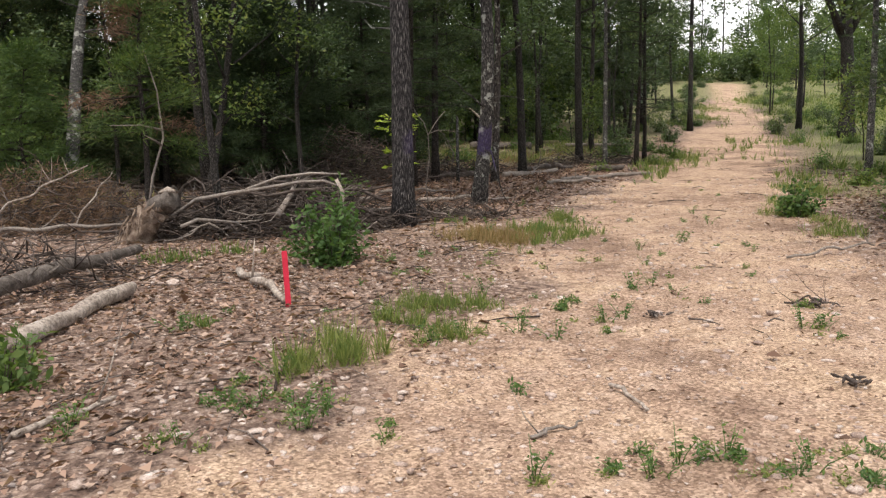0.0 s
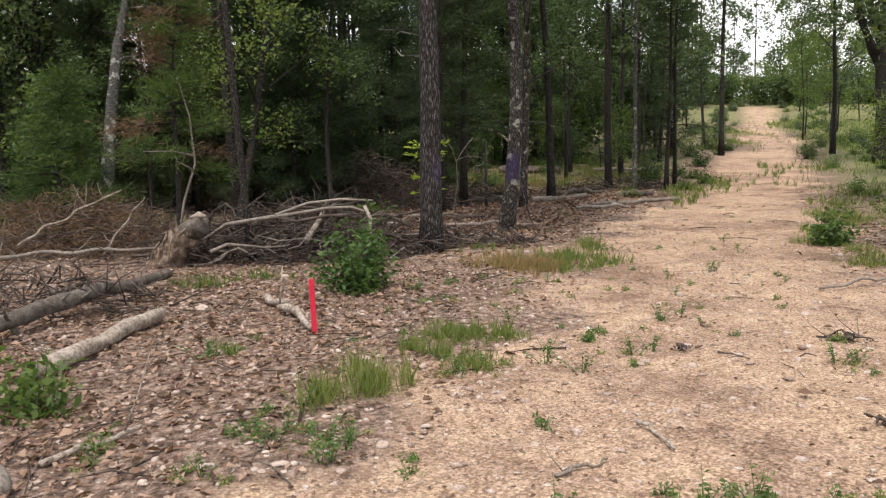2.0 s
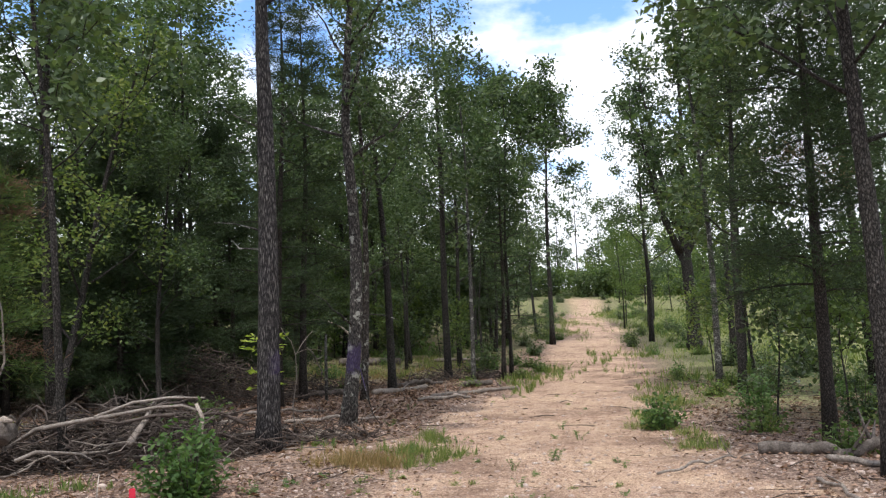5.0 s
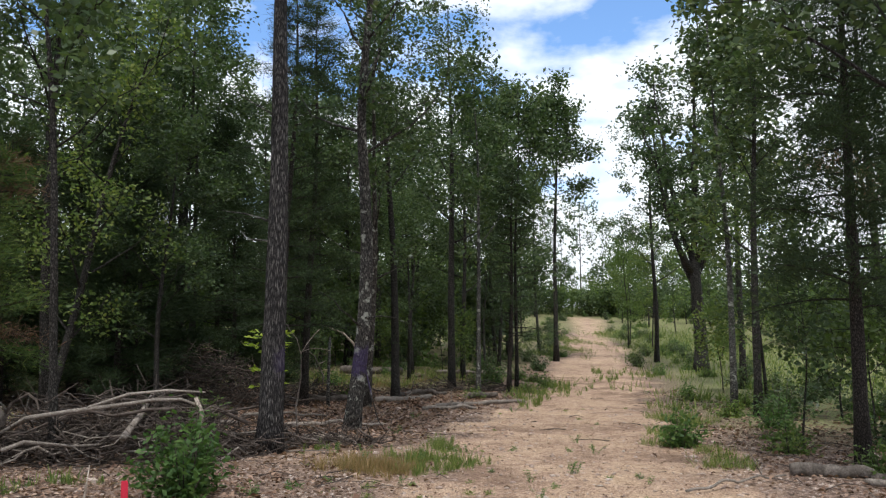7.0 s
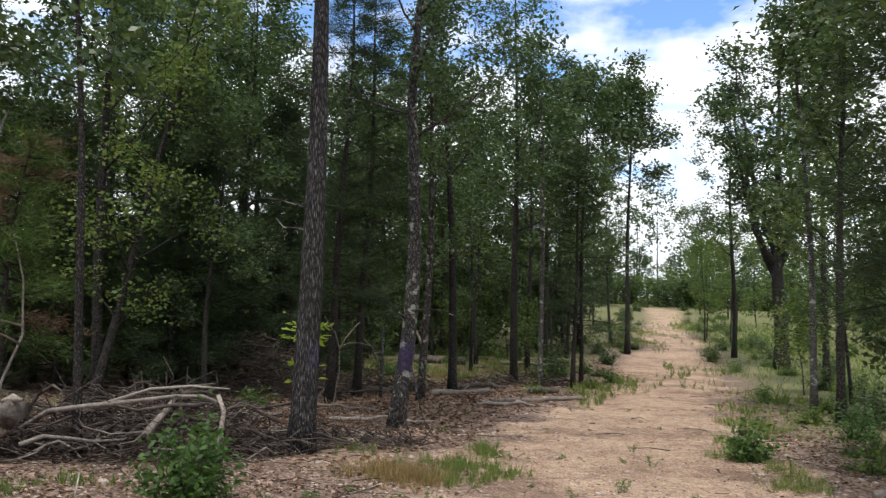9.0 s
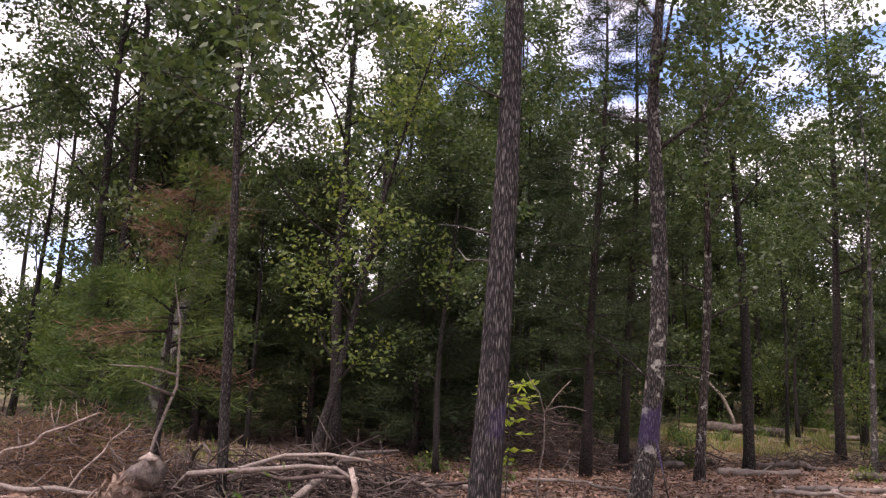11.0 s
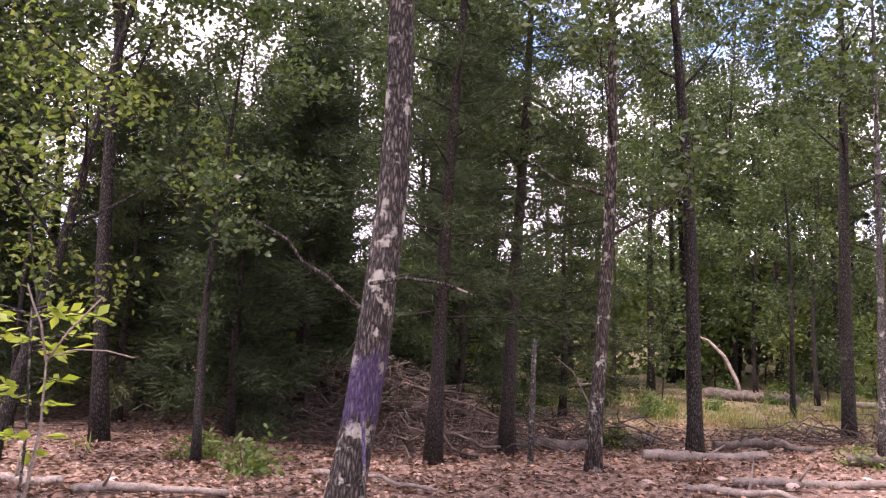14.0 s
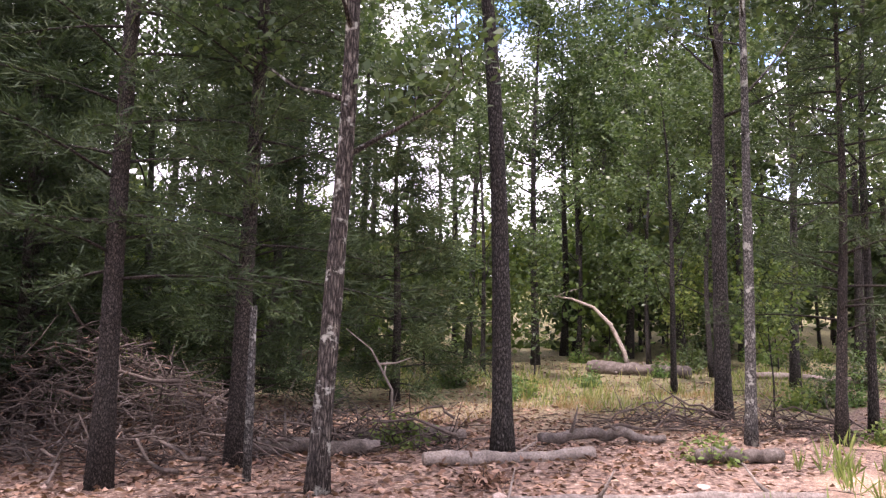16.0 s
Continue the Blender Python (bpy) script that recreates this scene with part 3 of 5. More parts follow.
put(broadleaf("oak_tree", 25, 7.5, 0.075, (0.19, 0.08), (0, 0), 0.14, 1.25, 15, 26, 0.095, None, BRIGHT_LEAF, "leaning young oak with bright lower leaves", sides=14, near=True, clump=0.17), -3.4, 15.25)
put(broadleaf("oak_tree", 125, 8.5, 0.052, (-0.075, 0.0), (0.02, 0), 0.4, 1.3, 12, 34, 0.13, None, None, "slim dark oak rising behind the brush heap", sides=12), -2.48, 10.5)
put(broadleaf("oak_tree", 126, 8.5, 0.10, (0.0, 0.01), (0.03, 0), 0.35, 1.6, 14, 34, 0.13, None, None, "dark-trunked oak beside the black track-side log", sides=16), 5.12, 6.05)
put(conifer("cedar_tree", 26, 9.5, 0.095, 1.8, 0.17, 60, 330, (0.02, 0.0), 0.16, label="dark cedar with sparse low boughs in the wood"), 0.61, 17.81)
put(conifer("cedar_tree", 27, 9.5, 0.09, 1.7, 0.18, 60, 330, (0.02, 0.0), 0.16, label="dark cedar with sparse low boughs in the wood"), 1.26, 18.95)
put(conifer("cedar_tree", 28, 6.5, 0.07, 1.3, 0.2, 50, 220, (0.03, 0), 0.16, label="slim cedar at the wood's edge"), 7.28, 22.0)
put(conifer("pine_sapling", 29, 3.6, 0.045, 0.8, 0.34, 30, 300, (0.03, 0.0), 0.14, PINE_NEEDLE, label="young pine with soft yellow-green needles and dead boughs", dry=0.1), -3.5, 10.95)
put(conifer("pine_sapling", 30, 2.7, 0.045, 1.1, 0.08, 40, 420, (0.0, 0.0), 0.14, PINE_NEEDLE, label="young pine with soft yellow-green needles", dry=0.1), -5.7, 13.0)
put(conifer("cedar_tree", 31, 7.2, 0.08, 1.9, 0.04, 84, 420, (0, 0), 0.19, label="dense dark cedar in the wood's shade"), -2.8, 21.0)
put(conifer("cedar_tree", 32, 7.4, 0.08, 1.9, 0.05, 84, 420, (0, 0), 0.19, label="dense dark cedar in the wood's shade"), -0.6, 23.0)

# dark cedars fill the shade behind the first oaks
for k, (x, y, H, w) in enumerate(((-2.6, 18.6, 4.4, 1.3), (-4.9, 19.2, 5.6, 1.6), (-7.0, 18.4, 4.6, 1.5), (-0.2, 22.0, 5.6, 1.8), (-4.0, 22.6, 6.0, 2.0), (-7.6, 22.0, 5.5, 1.9), (1.2, 24.6, 5.6, 1.7), (-2.4, 20.4, 6.4, 1.7), (-5.8, 20.9, 6.2, 1.9), (-9.0, 20.4, 5.0, 1.9))):
    put(conifer("cedar_tree", 130 + k, H, 0.075, w, 0.05, 66, 360, (0, 0), 0.19, label="dense dark cedar in the wood's shade"), x, y)

# filler trees share a few built shapes
KINDS = [broadleaf("oak_tree", 40 + k, H, r, (random.uniform(-.04, .04), random.uniform(-.04, .04)), (0.08, 0.05), st, sp, n, per, lf, None, mt, LEAFY, clump=cl, twiggy=False, sides=10)
         for k, (H, r, st, sp, n, per, lf, mt, cl) in enumerate((
             (10.5, 0.10, 0.34, 2.6, 13, 64, 0.125, None, 0.19), (9.0, 0.075, 0.24, 2.1, 12, 58, 0.12, None, 0.18), (11.5, 0.115, 0.4, 2.7, 14, 64, 0.125, None, 0.2),
             (6.5, 0.05, 0.2, 1.6, 12, 44, 0.115, BRIGHT_LEAF, 0.17), (12.0, 0.13, 0.33, 2.9, 15, 66, 0.125, None, 0.2), (8.0, 0.07, 0.08, 2.2, 17, 56, 0.135, None, 0.26)))]
FAR_KINDS = [broadleaf("oak_tree", 140 + k, H, r, (0.02, 0.01), (0.08, 0.05), st, sp, n, 9, 0.36, None, mt, LEAFY, clump=cl, twiggy=False, sides=6, subs=3)
             for k, (H, r, st, sp, n, mt, cl) in enumerate(((10.5, 0.11, 0.33, 2.8, 14, None, 0.28), (8.5, 0.08, 0.12, 2.3, 16, None, 0.32), (12, 0.12, 0.4, 3.0, 15, None, 0.3), (7.0, 0.06, 0.08, 2.0, 14, BRIGHT_LEAF, 0.3)))]
CEDARS = [conifer("cedar_tree", 60 + k, H, 0.07, w, st, 48, 90, (0, 0), 0.22, label="dark cedar among the oaks") for k, (H, w, st) in enumerate(((8, 1.7, 0.08), (6, 1.5, 0.04)))]
SAPLINGS = [broadleaf("sapling", 70 + k, H, 0.022, (0.04, 0), (0.05, 0.03), 0.25, 0.8, 9, 16, 0.13, None, mt, "leafy oak sapling under the trees", "sapling", 6)
            for k, (H, mt) in enumerate(((2.4, BRIGHT_LEAF), (1.6, OAK_LEAF), (3.4, OAK_LEAF)))]
KNOWN = [(-0.12, 10.8), (1.4, 13.3), (2.5, 17.9), (3.6, 20.2), (6.2, 23.9), (6.2, 21.6), (8, 28.4), (7.9, 22.9), (15.7, 37.6), (19.5, 31.1), (9.7, 15.2), (6.4, 8.3),
         (-3.4, 15.25), (-2.35, 10.6), (4.75, 5.45), (0.6, 17.8), (1.3, 19), (7.3, 22), (-4.3, 13.6), (-6.6, 13.4), (-2.8, 21), (-0.6, 23), (-2.2, 17.2), (-4.4, 18.6), (-6.6, 17.2), (-0.2, 22), (-4, 22.6), (-7.6, 22), (1.2, 24.6)]
used = set()


def plant(kinds, x, y, grp="", sink=0.03):
    k = random.choice(kinds)
    s = random.uniform(0.78, 1.08)
    m = Matrix.Translation((x, y, gz(x, y) - sink)) @ Matrix.Rotation(random.uniform(0, 6.28), 4, "Z") @ Matrix.Diagonal((s, s, s * random.uniform(0.92, 1.1), 1))
    if k not in used:
        used.add(k)
        k.matrix_basis = m
        ob = k
    else:
        ob = copy_thing(k, m)
    if grp:
        tagged(ob, group=grp)
    return ob


random.seed(5)
# trunks that stand out in the wood: x, y, kind
for x, y, k in ((3.36, 36.97, 4), (3.58, 43.9, 2), (5.3, 46.0, 0), (-3.83, 30.6, 4), (-13.8, 22.7, 2), (-7.5, 25.0, 1), (8.3, 41.4, 2), (8.9, 39.2, 0), (-1.31, 25.3, 2),
                (-4.0, 22.4, 4), (-3.9, 25.6, 0), (18.0, 45.1, 0), (5.7, 27.2, 1), (6.66, 30.5, 1), (-9.0, 17.5, 4), (-11, 15.5, 2), (-8.2, 19.5, 0), (24.7, 46.7, 3), (25.2, 44.7, 3),
                (29.7, 51.6, 1), (26.2, 49.2, 3), (14.2, 20.5, 1), (13.0, 18.5, 3), (16.0, 23.5, 0), (11.0, 12.0, 5), (12.8, 14.2, 0), (9.5, 9.5, 1), (10.5, 33.2, 1), (12.0, 36.0, 0), (-7.0, 19.2, 2), (-5.2, 24.5, 4), (-10.0, 20.6, 0), (-1.6, 24.4, 0), (-1.7, 16.4, 1), (-3.69, 17.31, 0), (-8.6, 17.6, 2), (-5.6, 17.8, 1)):
    plant([KINDS[k]], x, y, "trees of the wood")
    KNOWN.append((x, y))
# oaks that stand behind the cedars and the clearing
for x, y, k in ((-3.0, 29.6, 4), (-1.6, 27.2, 0), (-2.2, 33.0, 2), (1.8, 29.4, 1), (0.9, 32.2, 0), (2.6, 32.6, 2), (4.9, 35.0, 4), (3.6, 33.6, 1), (-5.0, 28.0, 4), (-7.0, 23.8, 1), (-9.6, 27.0, 1), (-6.3, 26.6, 1), (-8.7, 21.6, 2)):
    plant([KINDS[k]], x, y, "trees of the wood")
    KNOWN.append((x, y))


def free(x, y, gap):
    return all((x - a) ** 2 + (y - b) ** 2 > gap * gap for a, b in KNOWN)


for step, x0, x1, y0, y1, keep in ((3.6, -24, -2, 19, 40, 0.5), (3.8, -26, 34, 15, 44, 0.36), (5.6, -36, 62, 44, 84, 0.62), (4.4, -6, 80, 84, 100, 0.8)):
    for a in np.arange(x0, x1, step):
        for b in np.arange(y0, y1, step):
            x, y = a + random.uniform(0, step), b + random.uniform(0, step)
            side = float(inside_track(x, y))
            right = x > np.interp(y, RIGHT_Y, RIGHT_X)
            if y < 85 and side > (-2.6 if y < 30 else -1.6) or random.random() > keep or not free(x, y, 1.6):
                continue
            if right and y < 60 and random.random() < 0.85 or 1.5 < x < 10 and y < 31:
                continue
            if y < 20 and x > -7.5 or y < 84 and x < -12 - 0.55 * y:
                continue
            low = [FAR_KINDS[1], FAR_KINDS[1], FAR_KINDS[3]] if y > 58 else FAR_KINDS if y > 40 else KINDS
            plant(CEDARS if random.random() < 0.16 else low, x, y, "trees of the wood")
            KNOWN.append((x, y))
# a dense far edge of the wood
for k in range(60):
    y = random.uniform(46, 100)
    x = random.uniform(-30, 75)
    if y > 86 or float(inside_track(x, y)) < -3:
        plant([FAR_KINDS[1]], x, y, "trees of the wood")
# thickets close the view between the trunks
THICKETS = [broadleaf("thicket", 80 + k, 3.6, 0.03, (0.03, 0), (0.05, 0.03), 0.03, 1.7, 14, 9, 0.33, None, mt, "dense leafy thicket deep in the wood", "thicket", 5, clump=0.4, subs=4, twiggy=False)
            for k, mt in enumerate((OAK_LEAF, BRIGHT_LEAF))]
for k in range(115):
    y = random.uniform(36, 84)
    x = random.uniform(-32, 14) if k % 3 else float(np.interp(y, RIGHT_Y, RIGHT_X)) + random.uniform(13, 34)
    if float(inside_track(x, y)) < -3:
        plant(THICKETS, x, y, "thickets of the wood")
for k in range(54):
    plant(THICKETS, 18 + 0.8 * k + random.uniform(-0.8, 0.8), 88 - 0.06 * k + random.uniform(-2.5, 2.5), "thickets of the wood", 0.6)
for k in range(40):
    plant(THICKETS, -34 + 1.5 * k + random.uniform(-0.8, 0.8), 70 + random.uniform(-4, 4) + 0.25 * k, "thickets of the wood", 0.6)
for k in range(16):
    x, y = random.uniform(0.5, 12), random.uniform(31, 41)
    if float(inside_track(x, y)) < -2.5 and free(x, y, 1.2):
        plant([KINDS[1], KINDS[0], KINDS[2]], x, y, "trees of the wood")
# bright-leaved oaks mixed in, their lighter colour standing in for sunlit foliage
for k in range(14):
    x, y = random.uniform(3, 14), random.uniform(37, 50)
    if float(inside_track(x, y)) < -2.5 and free(x, y, 1.2):
        plant([FAR_KINDS[0], FAR_KINDS[3]], x, y, "trees of the wood")
for k in range(26):
    x, y = random.uniform(-18, -3), random.uniform(24, 36)
    plant(THICKETS, x, y, "thickets of the wood")
for x, y in ((-3.0, 28.6), (0.4, 29.8), (1.2, 33.0), (4.4, 34.6), (1.4, 34.4), (-1.6, 31.0), (3.4, 36.2), (6.0, 36.6), (7.6, 35.4)):
    plant(THICKETS, x, y, "thickets of the wood")
# trees that close the place behind the walker
for k in range(26):
    a = random.uniform(2.4, 7.0)
    x, y = 16 * math.sin(a) * random.uniform(0.8, 1.5), 16 * math.cos(a) * random.uniform(0.8, 1.5) - 2
    if y < 1 and not (-5 < x < 5 and y > -14):
        plant(KINDS, x, y, "trees of the wood")
for k in range(60):
    x, y = random.uniform(-16, 14), random.uniform(18, 38)
    if float(inside_track(x, y)) < -1.8 and free(x, y, 0.8) and not (-5 < x < 9 and y < 27):
        plant(SAPLINGS, x, y, "saplings under the trees")


# ---- fallen wood and brush ----
def bent_line(a, b, sag, rng, n=8, jit=0.02):
    u = np.linspace(0, 1, n)
    p = np.asarray(a, float) + u[:, None] * (np.asarray(b, float) - np.asarray(a, float))
    p[:, 2] += sag * np.sin(np.pi * u)
    p += rng.normal(0, jit, (n, 3)) * np.sin(np.pi * u)[:, None]
    return p


def log(name, a, b, r, mat, label, seed, sag=0.0, taper=0.8, stubs=0, jit=0.02, category="log"):
    """A fallen trunk or stick lying from a to b (x, y, height of its axis above the ground)."""
    rng = np.random.default_rng(seed)
    A, B = (np.array([p[0], p[1], gz(p[0], p[1]) + p[2]]) for p in (a, b))
    h = Heap()
    line = bent_line(A, B, sag, rng, 12, jit)
    u, k = np.linspace(0, 1, 12), np.linspace(0, 1, 34)
    fine = np.stack([np.interp(k, u, line[:, c]) for c in range(3)], -1)
    fine[1:-1] = (fine[:-2] + fine[1:-1] + fine[2:]) / 3
    rad = r * np.linspace(1, taper, 34) * (1 + 0.09 * np.sin(9 * k + seed) + rng.normal(0, 0.03, 34))
    rad[0], rad[-1] = 0.86 * rad[0], 0.8 * rad[-1]
    h.tube(fine, rad, 16, 0.055, rng)
    root = new(name, h.mesh(name, mat))
    for k in range(stubs):
        j = rng.integers(2, 10)
        d = unit(rng.normal(size=3) + (0, 0, 0.6))
        L = rng.uniform(0.1, 0.45)
        s = Heap()
        s.tube(np.stack([line[j], line[j] + d * L * 0.5, line[j] + d * L + (0, 0, 0.05)]), [r * 0.4, r * 0.25, r * 0.1], 6)
        part("branch_stub", s.mesh("branch_stub", mat), root)
    return tagged(root, label, category)


log("fallen_log", (-3.08, 5.15, 0.06), (-2.72, 6.80, 0.08), 0.066, PALEWOOD, "short grey-brown log lying on leaf litter", 1, 0, 0.85)
log("fallen_log", (-4.3, 4.3, 0.08), (-3.1, 8.7, 0.14), 0.075, LOGBARK, "long dead trunk with rough grey bark", 2, 0.05, 0.75, 5)
log("fallen_branch", (-1.95, 7.65, 0.05), (-1.42, 6.2, 0.04), 0.036, PALEWOOD, "crooked pale branch ending at the red stake", 3, 0.03, 0.75, 1, 0.04, "branch")
log("fallen_branch", (-6.2, 10.7, 0.12), (-2.6, 11.2, 0.1), 0.03, DEADWOOD, "long thin dead branch lying on the ground", 4, 0.06, 0.5, 3, 0.03, "branch")
log("fallen_log", (2.97, 19.45, 0.07), (4.55, 20.3, 0.07), 0.075, DEADWOOD, "grey barkless log in front of an oak's foot", 5, -0.02, 0.85, 1, 0.02)
log("fallen_log", (4.0, 30.9, 0.14), (6.2, 30.1, 0.14), 0.16, LOGBARK, "dark rotting log among leaf litter", 6, 0, 0.8, 2)
log("fallen_log", (7.4, 29.9, 0.12), (9.8, 28.4, 0.15), 0.07, PALEWOOD, "long bleached fallen trunk", 7, 0.02, 0.7, 3)
log("fallen_log", (1.9, 20.6, 0.08), (3.1, 20.9, 0.09), 0.09, LOGBARK, "dark log half sunk in leaf litter", 8)
log("fallen_log", (3.9, 21.1, 0.06), (5.3, 21.5, 0.06), 0.07, LOGBARK, "dark crooked log with broken stubs", 9, 0.02, 0.7, 4, 0.04)
log("fallen_log", (4.0, 17.9, 0.05), (6.4, 18.7, 0.05), 0.055, DEADWOOD, "thin grey log beside the track", 10, 0.02, 0.7, 2)
log("fallen_branch", (-1.5, 14.25, 0.04), (-0.3, 14.75, 0.05), 0.045, DEADWOOD, "grey branch lying on sunlit leaf litter", 11, 0.03, 0.6, 3, 0.03, "branch")
log("fallen_branch", (-2.9, 14.2, 0.05), (-1.9, 14.6, 0.06), 0.05, PALEWOOD, "bleached branch piece on the ground", 12, 0, 0.7, 2, 0.03, "branch")
log("fallen_log", (4.95, 7.75, 0.07), (6.5, 6.6, 0.08), 0.07, LOGBARK, "blackened log at the track's edge", 13, 0, 0.8, 4, 0.05)
log("fallen_log", (5.2, 7.0, 0.04), (5.75, 5.4, 0.05), 0.032, DEADWOOD, "grey broken branch on leaf litter beside a log", 14, 0, 0.8, 1)
log("fallen_branch", (4.4, 6.2, 0.03), (3.75, 4.85, 0.03), 0.02, DEADWOOD, "thin grey branch across gravel", 15, 0.03, 0.6, 1, 0.02, "branch")
log("fallen_branch", (3.3, 7.1, 0.03), (4.7, 7.5, 0.05), 0.014, DEADWOOD, "thin dead branch at the track's edge", 16, 0.03, 0.6, 3, 0.03, "branch")
log("stick", (-0.16, 3.12, 0.02), (0.12, 3.28, 0.02), 0.01, DEADWOOD, "frayed grey stick on the gravel", 17, 0.0, 0.5, 2, 0.01, "stick")
log("stick", (0.40, 3.72, 0.02), (0.46, 3.34, 0.015), 0.011, PALEWOOD, "short pale stick on the gravel", 18, 0.01, 0.7, 0, 0.01, "stick")
log("stick", (-2.5, 3.6, 0.02), (-2.15, 4.05, 0.03), 0.018, PALEWOOD, "pale stick lying on stones", 19, 0, 0.6, 1, 0.01, "stick")
log("fallen_log", (-2.85, 3.75, 0.05), (-2.5, 3.2, 0.05), 0.06, DEADWOOD, "split grey log end beside weeds", 20, 0, 0.8)
log("fallen_branch", (2.25, 5.3, 0.015), (2.6, 5.1, 0.015), 0.008, TWIGWOOD, "dark twiggy stick on the gravel", 21, 0.02, 0.5, 3, 0.03, "branch")
log("fallen_log", (0.45, 12.05, 0.05), (1.0, 12.0, 0.05), 0.06, PALEWOOD, "bleached log piece at a tree's foot", 22)
log("fallen_log", (3.5, 17.2, 0.04), (4.6, 16.9, 0.04), 0.045, DEADWOOD, "grey branch on the litter beside the track", 23, 0.02, 0.6, 2, 0.03)
log("fallen_log", (5.55, 20.3, 0.07), (6.4, 20.6, 0.07), 0.08, LOGBARK, "dark log lying beside thin trunks", 24, 0, 0.85)


log("fallen_branch", (-5.6, 11.0, 0.25), (-4.25, 11.1, 0.95), 0.017, PALEWOOD, "slanting bare pale branch over rust-brown brush", 41, 0.05, 0.5, 4, 0.03, "branch")
log("fallen_branch", (-4.5, 11.0, 0.1), (-4.0, 11.3, 0.85), 0.013, PALEWOOD, "slanting bare pale branch over rust-brown brush", 42, 0.03, 0.5, 3, 0.03, "branch")
log("fallen_branch", (0.4, 14.3, 0.05), (2.0, 14.0, 0.05), 0.035, PALEWOOD, "grey fallen branch on leaf litter between oaks", 43, 0.02, 0.6, 3, 0.03, "branch")
log("fallen_branch", (-0.2, 16.2, 0.04), (1.3, 15.7, 0.05), 0.03, DEADWOOD, "thin grey branch on leaf litter", 44, 0.03, 0.5, 4, 0.04, "branch")
log("fallen_log", (0.9, 19.6, 0.08), (2.4, 19.9, 0.1), 0.085, LOGBARK, "dark log lying behind a broken pole", 45, 0.0, 0.8, 3, 0.03)


def stump():
    """A torn-off stump, splintered to one side."""
    rng = np.random.default_rng(8)
    x, y = -3.6, 10.3
    root = new("broken_stump")
    root.matrix_basis = pose(x, y, gz(x, y))
    h = Heap()
    u = np.linspace(0, 1, 9)
    h.tube(np.stack([0.36 * u, -0.05 * u, -0.08 + 0.5 * u], -1), 0.17 * (1 - 0.3 * u), 22, 0.3, rng)
    part("stump_body", h.mesh("stump_body", TORNWOOD), root)
    for k in range(16):
        s = Heap()
        a = rng.uniform(0, 6.28)
        o = np.array([0.36 + 0.12 * np.cos(a), -0.08 + 0.12 * np.sin(a), 0.4])
        d = unit(np.array([0.3, 0, 1]) + rng.normal(0, 0.35, 3)) * rng.uniform(0.08, 0.2)
        s.tube(np.stack([o, o + d * 0.6, o + d]), [0.022, 0.014, 0.003], 4)
        part("splinter", s.mesh("splinter", TORNWOOD), root)
    for k in range(9):
        s = Heap()
        o = np.array([rng.uniform(0.0, 0.3), -0.14 + rng.normal(0, 0.05), rng.uniform(0.1, 0.5)])
        d = np.array([rng.uniform(-0.22, 0.02), rng.uniform(-0.16, 0), -0.32])
        s.tube(np.stack([o, o + d * 0.5 + (0, 0, 0.06), o + d]), [0.014, 0.011, 0.004], 4)
        part("torn_strip", s.mesh("torn_strip", TORNWOOD), root)
    w = Heap()
    w.tube(np.array([(0.24, 0.0, 0.36), (0.38, -0.05, 0.45), (0.52, -0.12, 0.52), (0.6, -0.16, 0.55)]), [0.10, 0.125, 0.13, 0.12], 16, 0.1, rng)
    part("broken_trunk", w.mesh("broken_trunk", LOGBARK), root, "dark barked broken trunk end")
    w = Heap()
    w.tube(np.array([(0.44, -0.12, 0.62), (0.55, -0.18, 0.66), (0.64, -0.22, 0.64)]), [0.03, 0.04, 0.02], 8, 0.15, rng)
    part("torn_edge", w.mesh("torn_edge", PALEWOOD), root, "pale torn wood edge")
    tagged(root, "torn pale tree stump with splintered top", "stump")


stump()


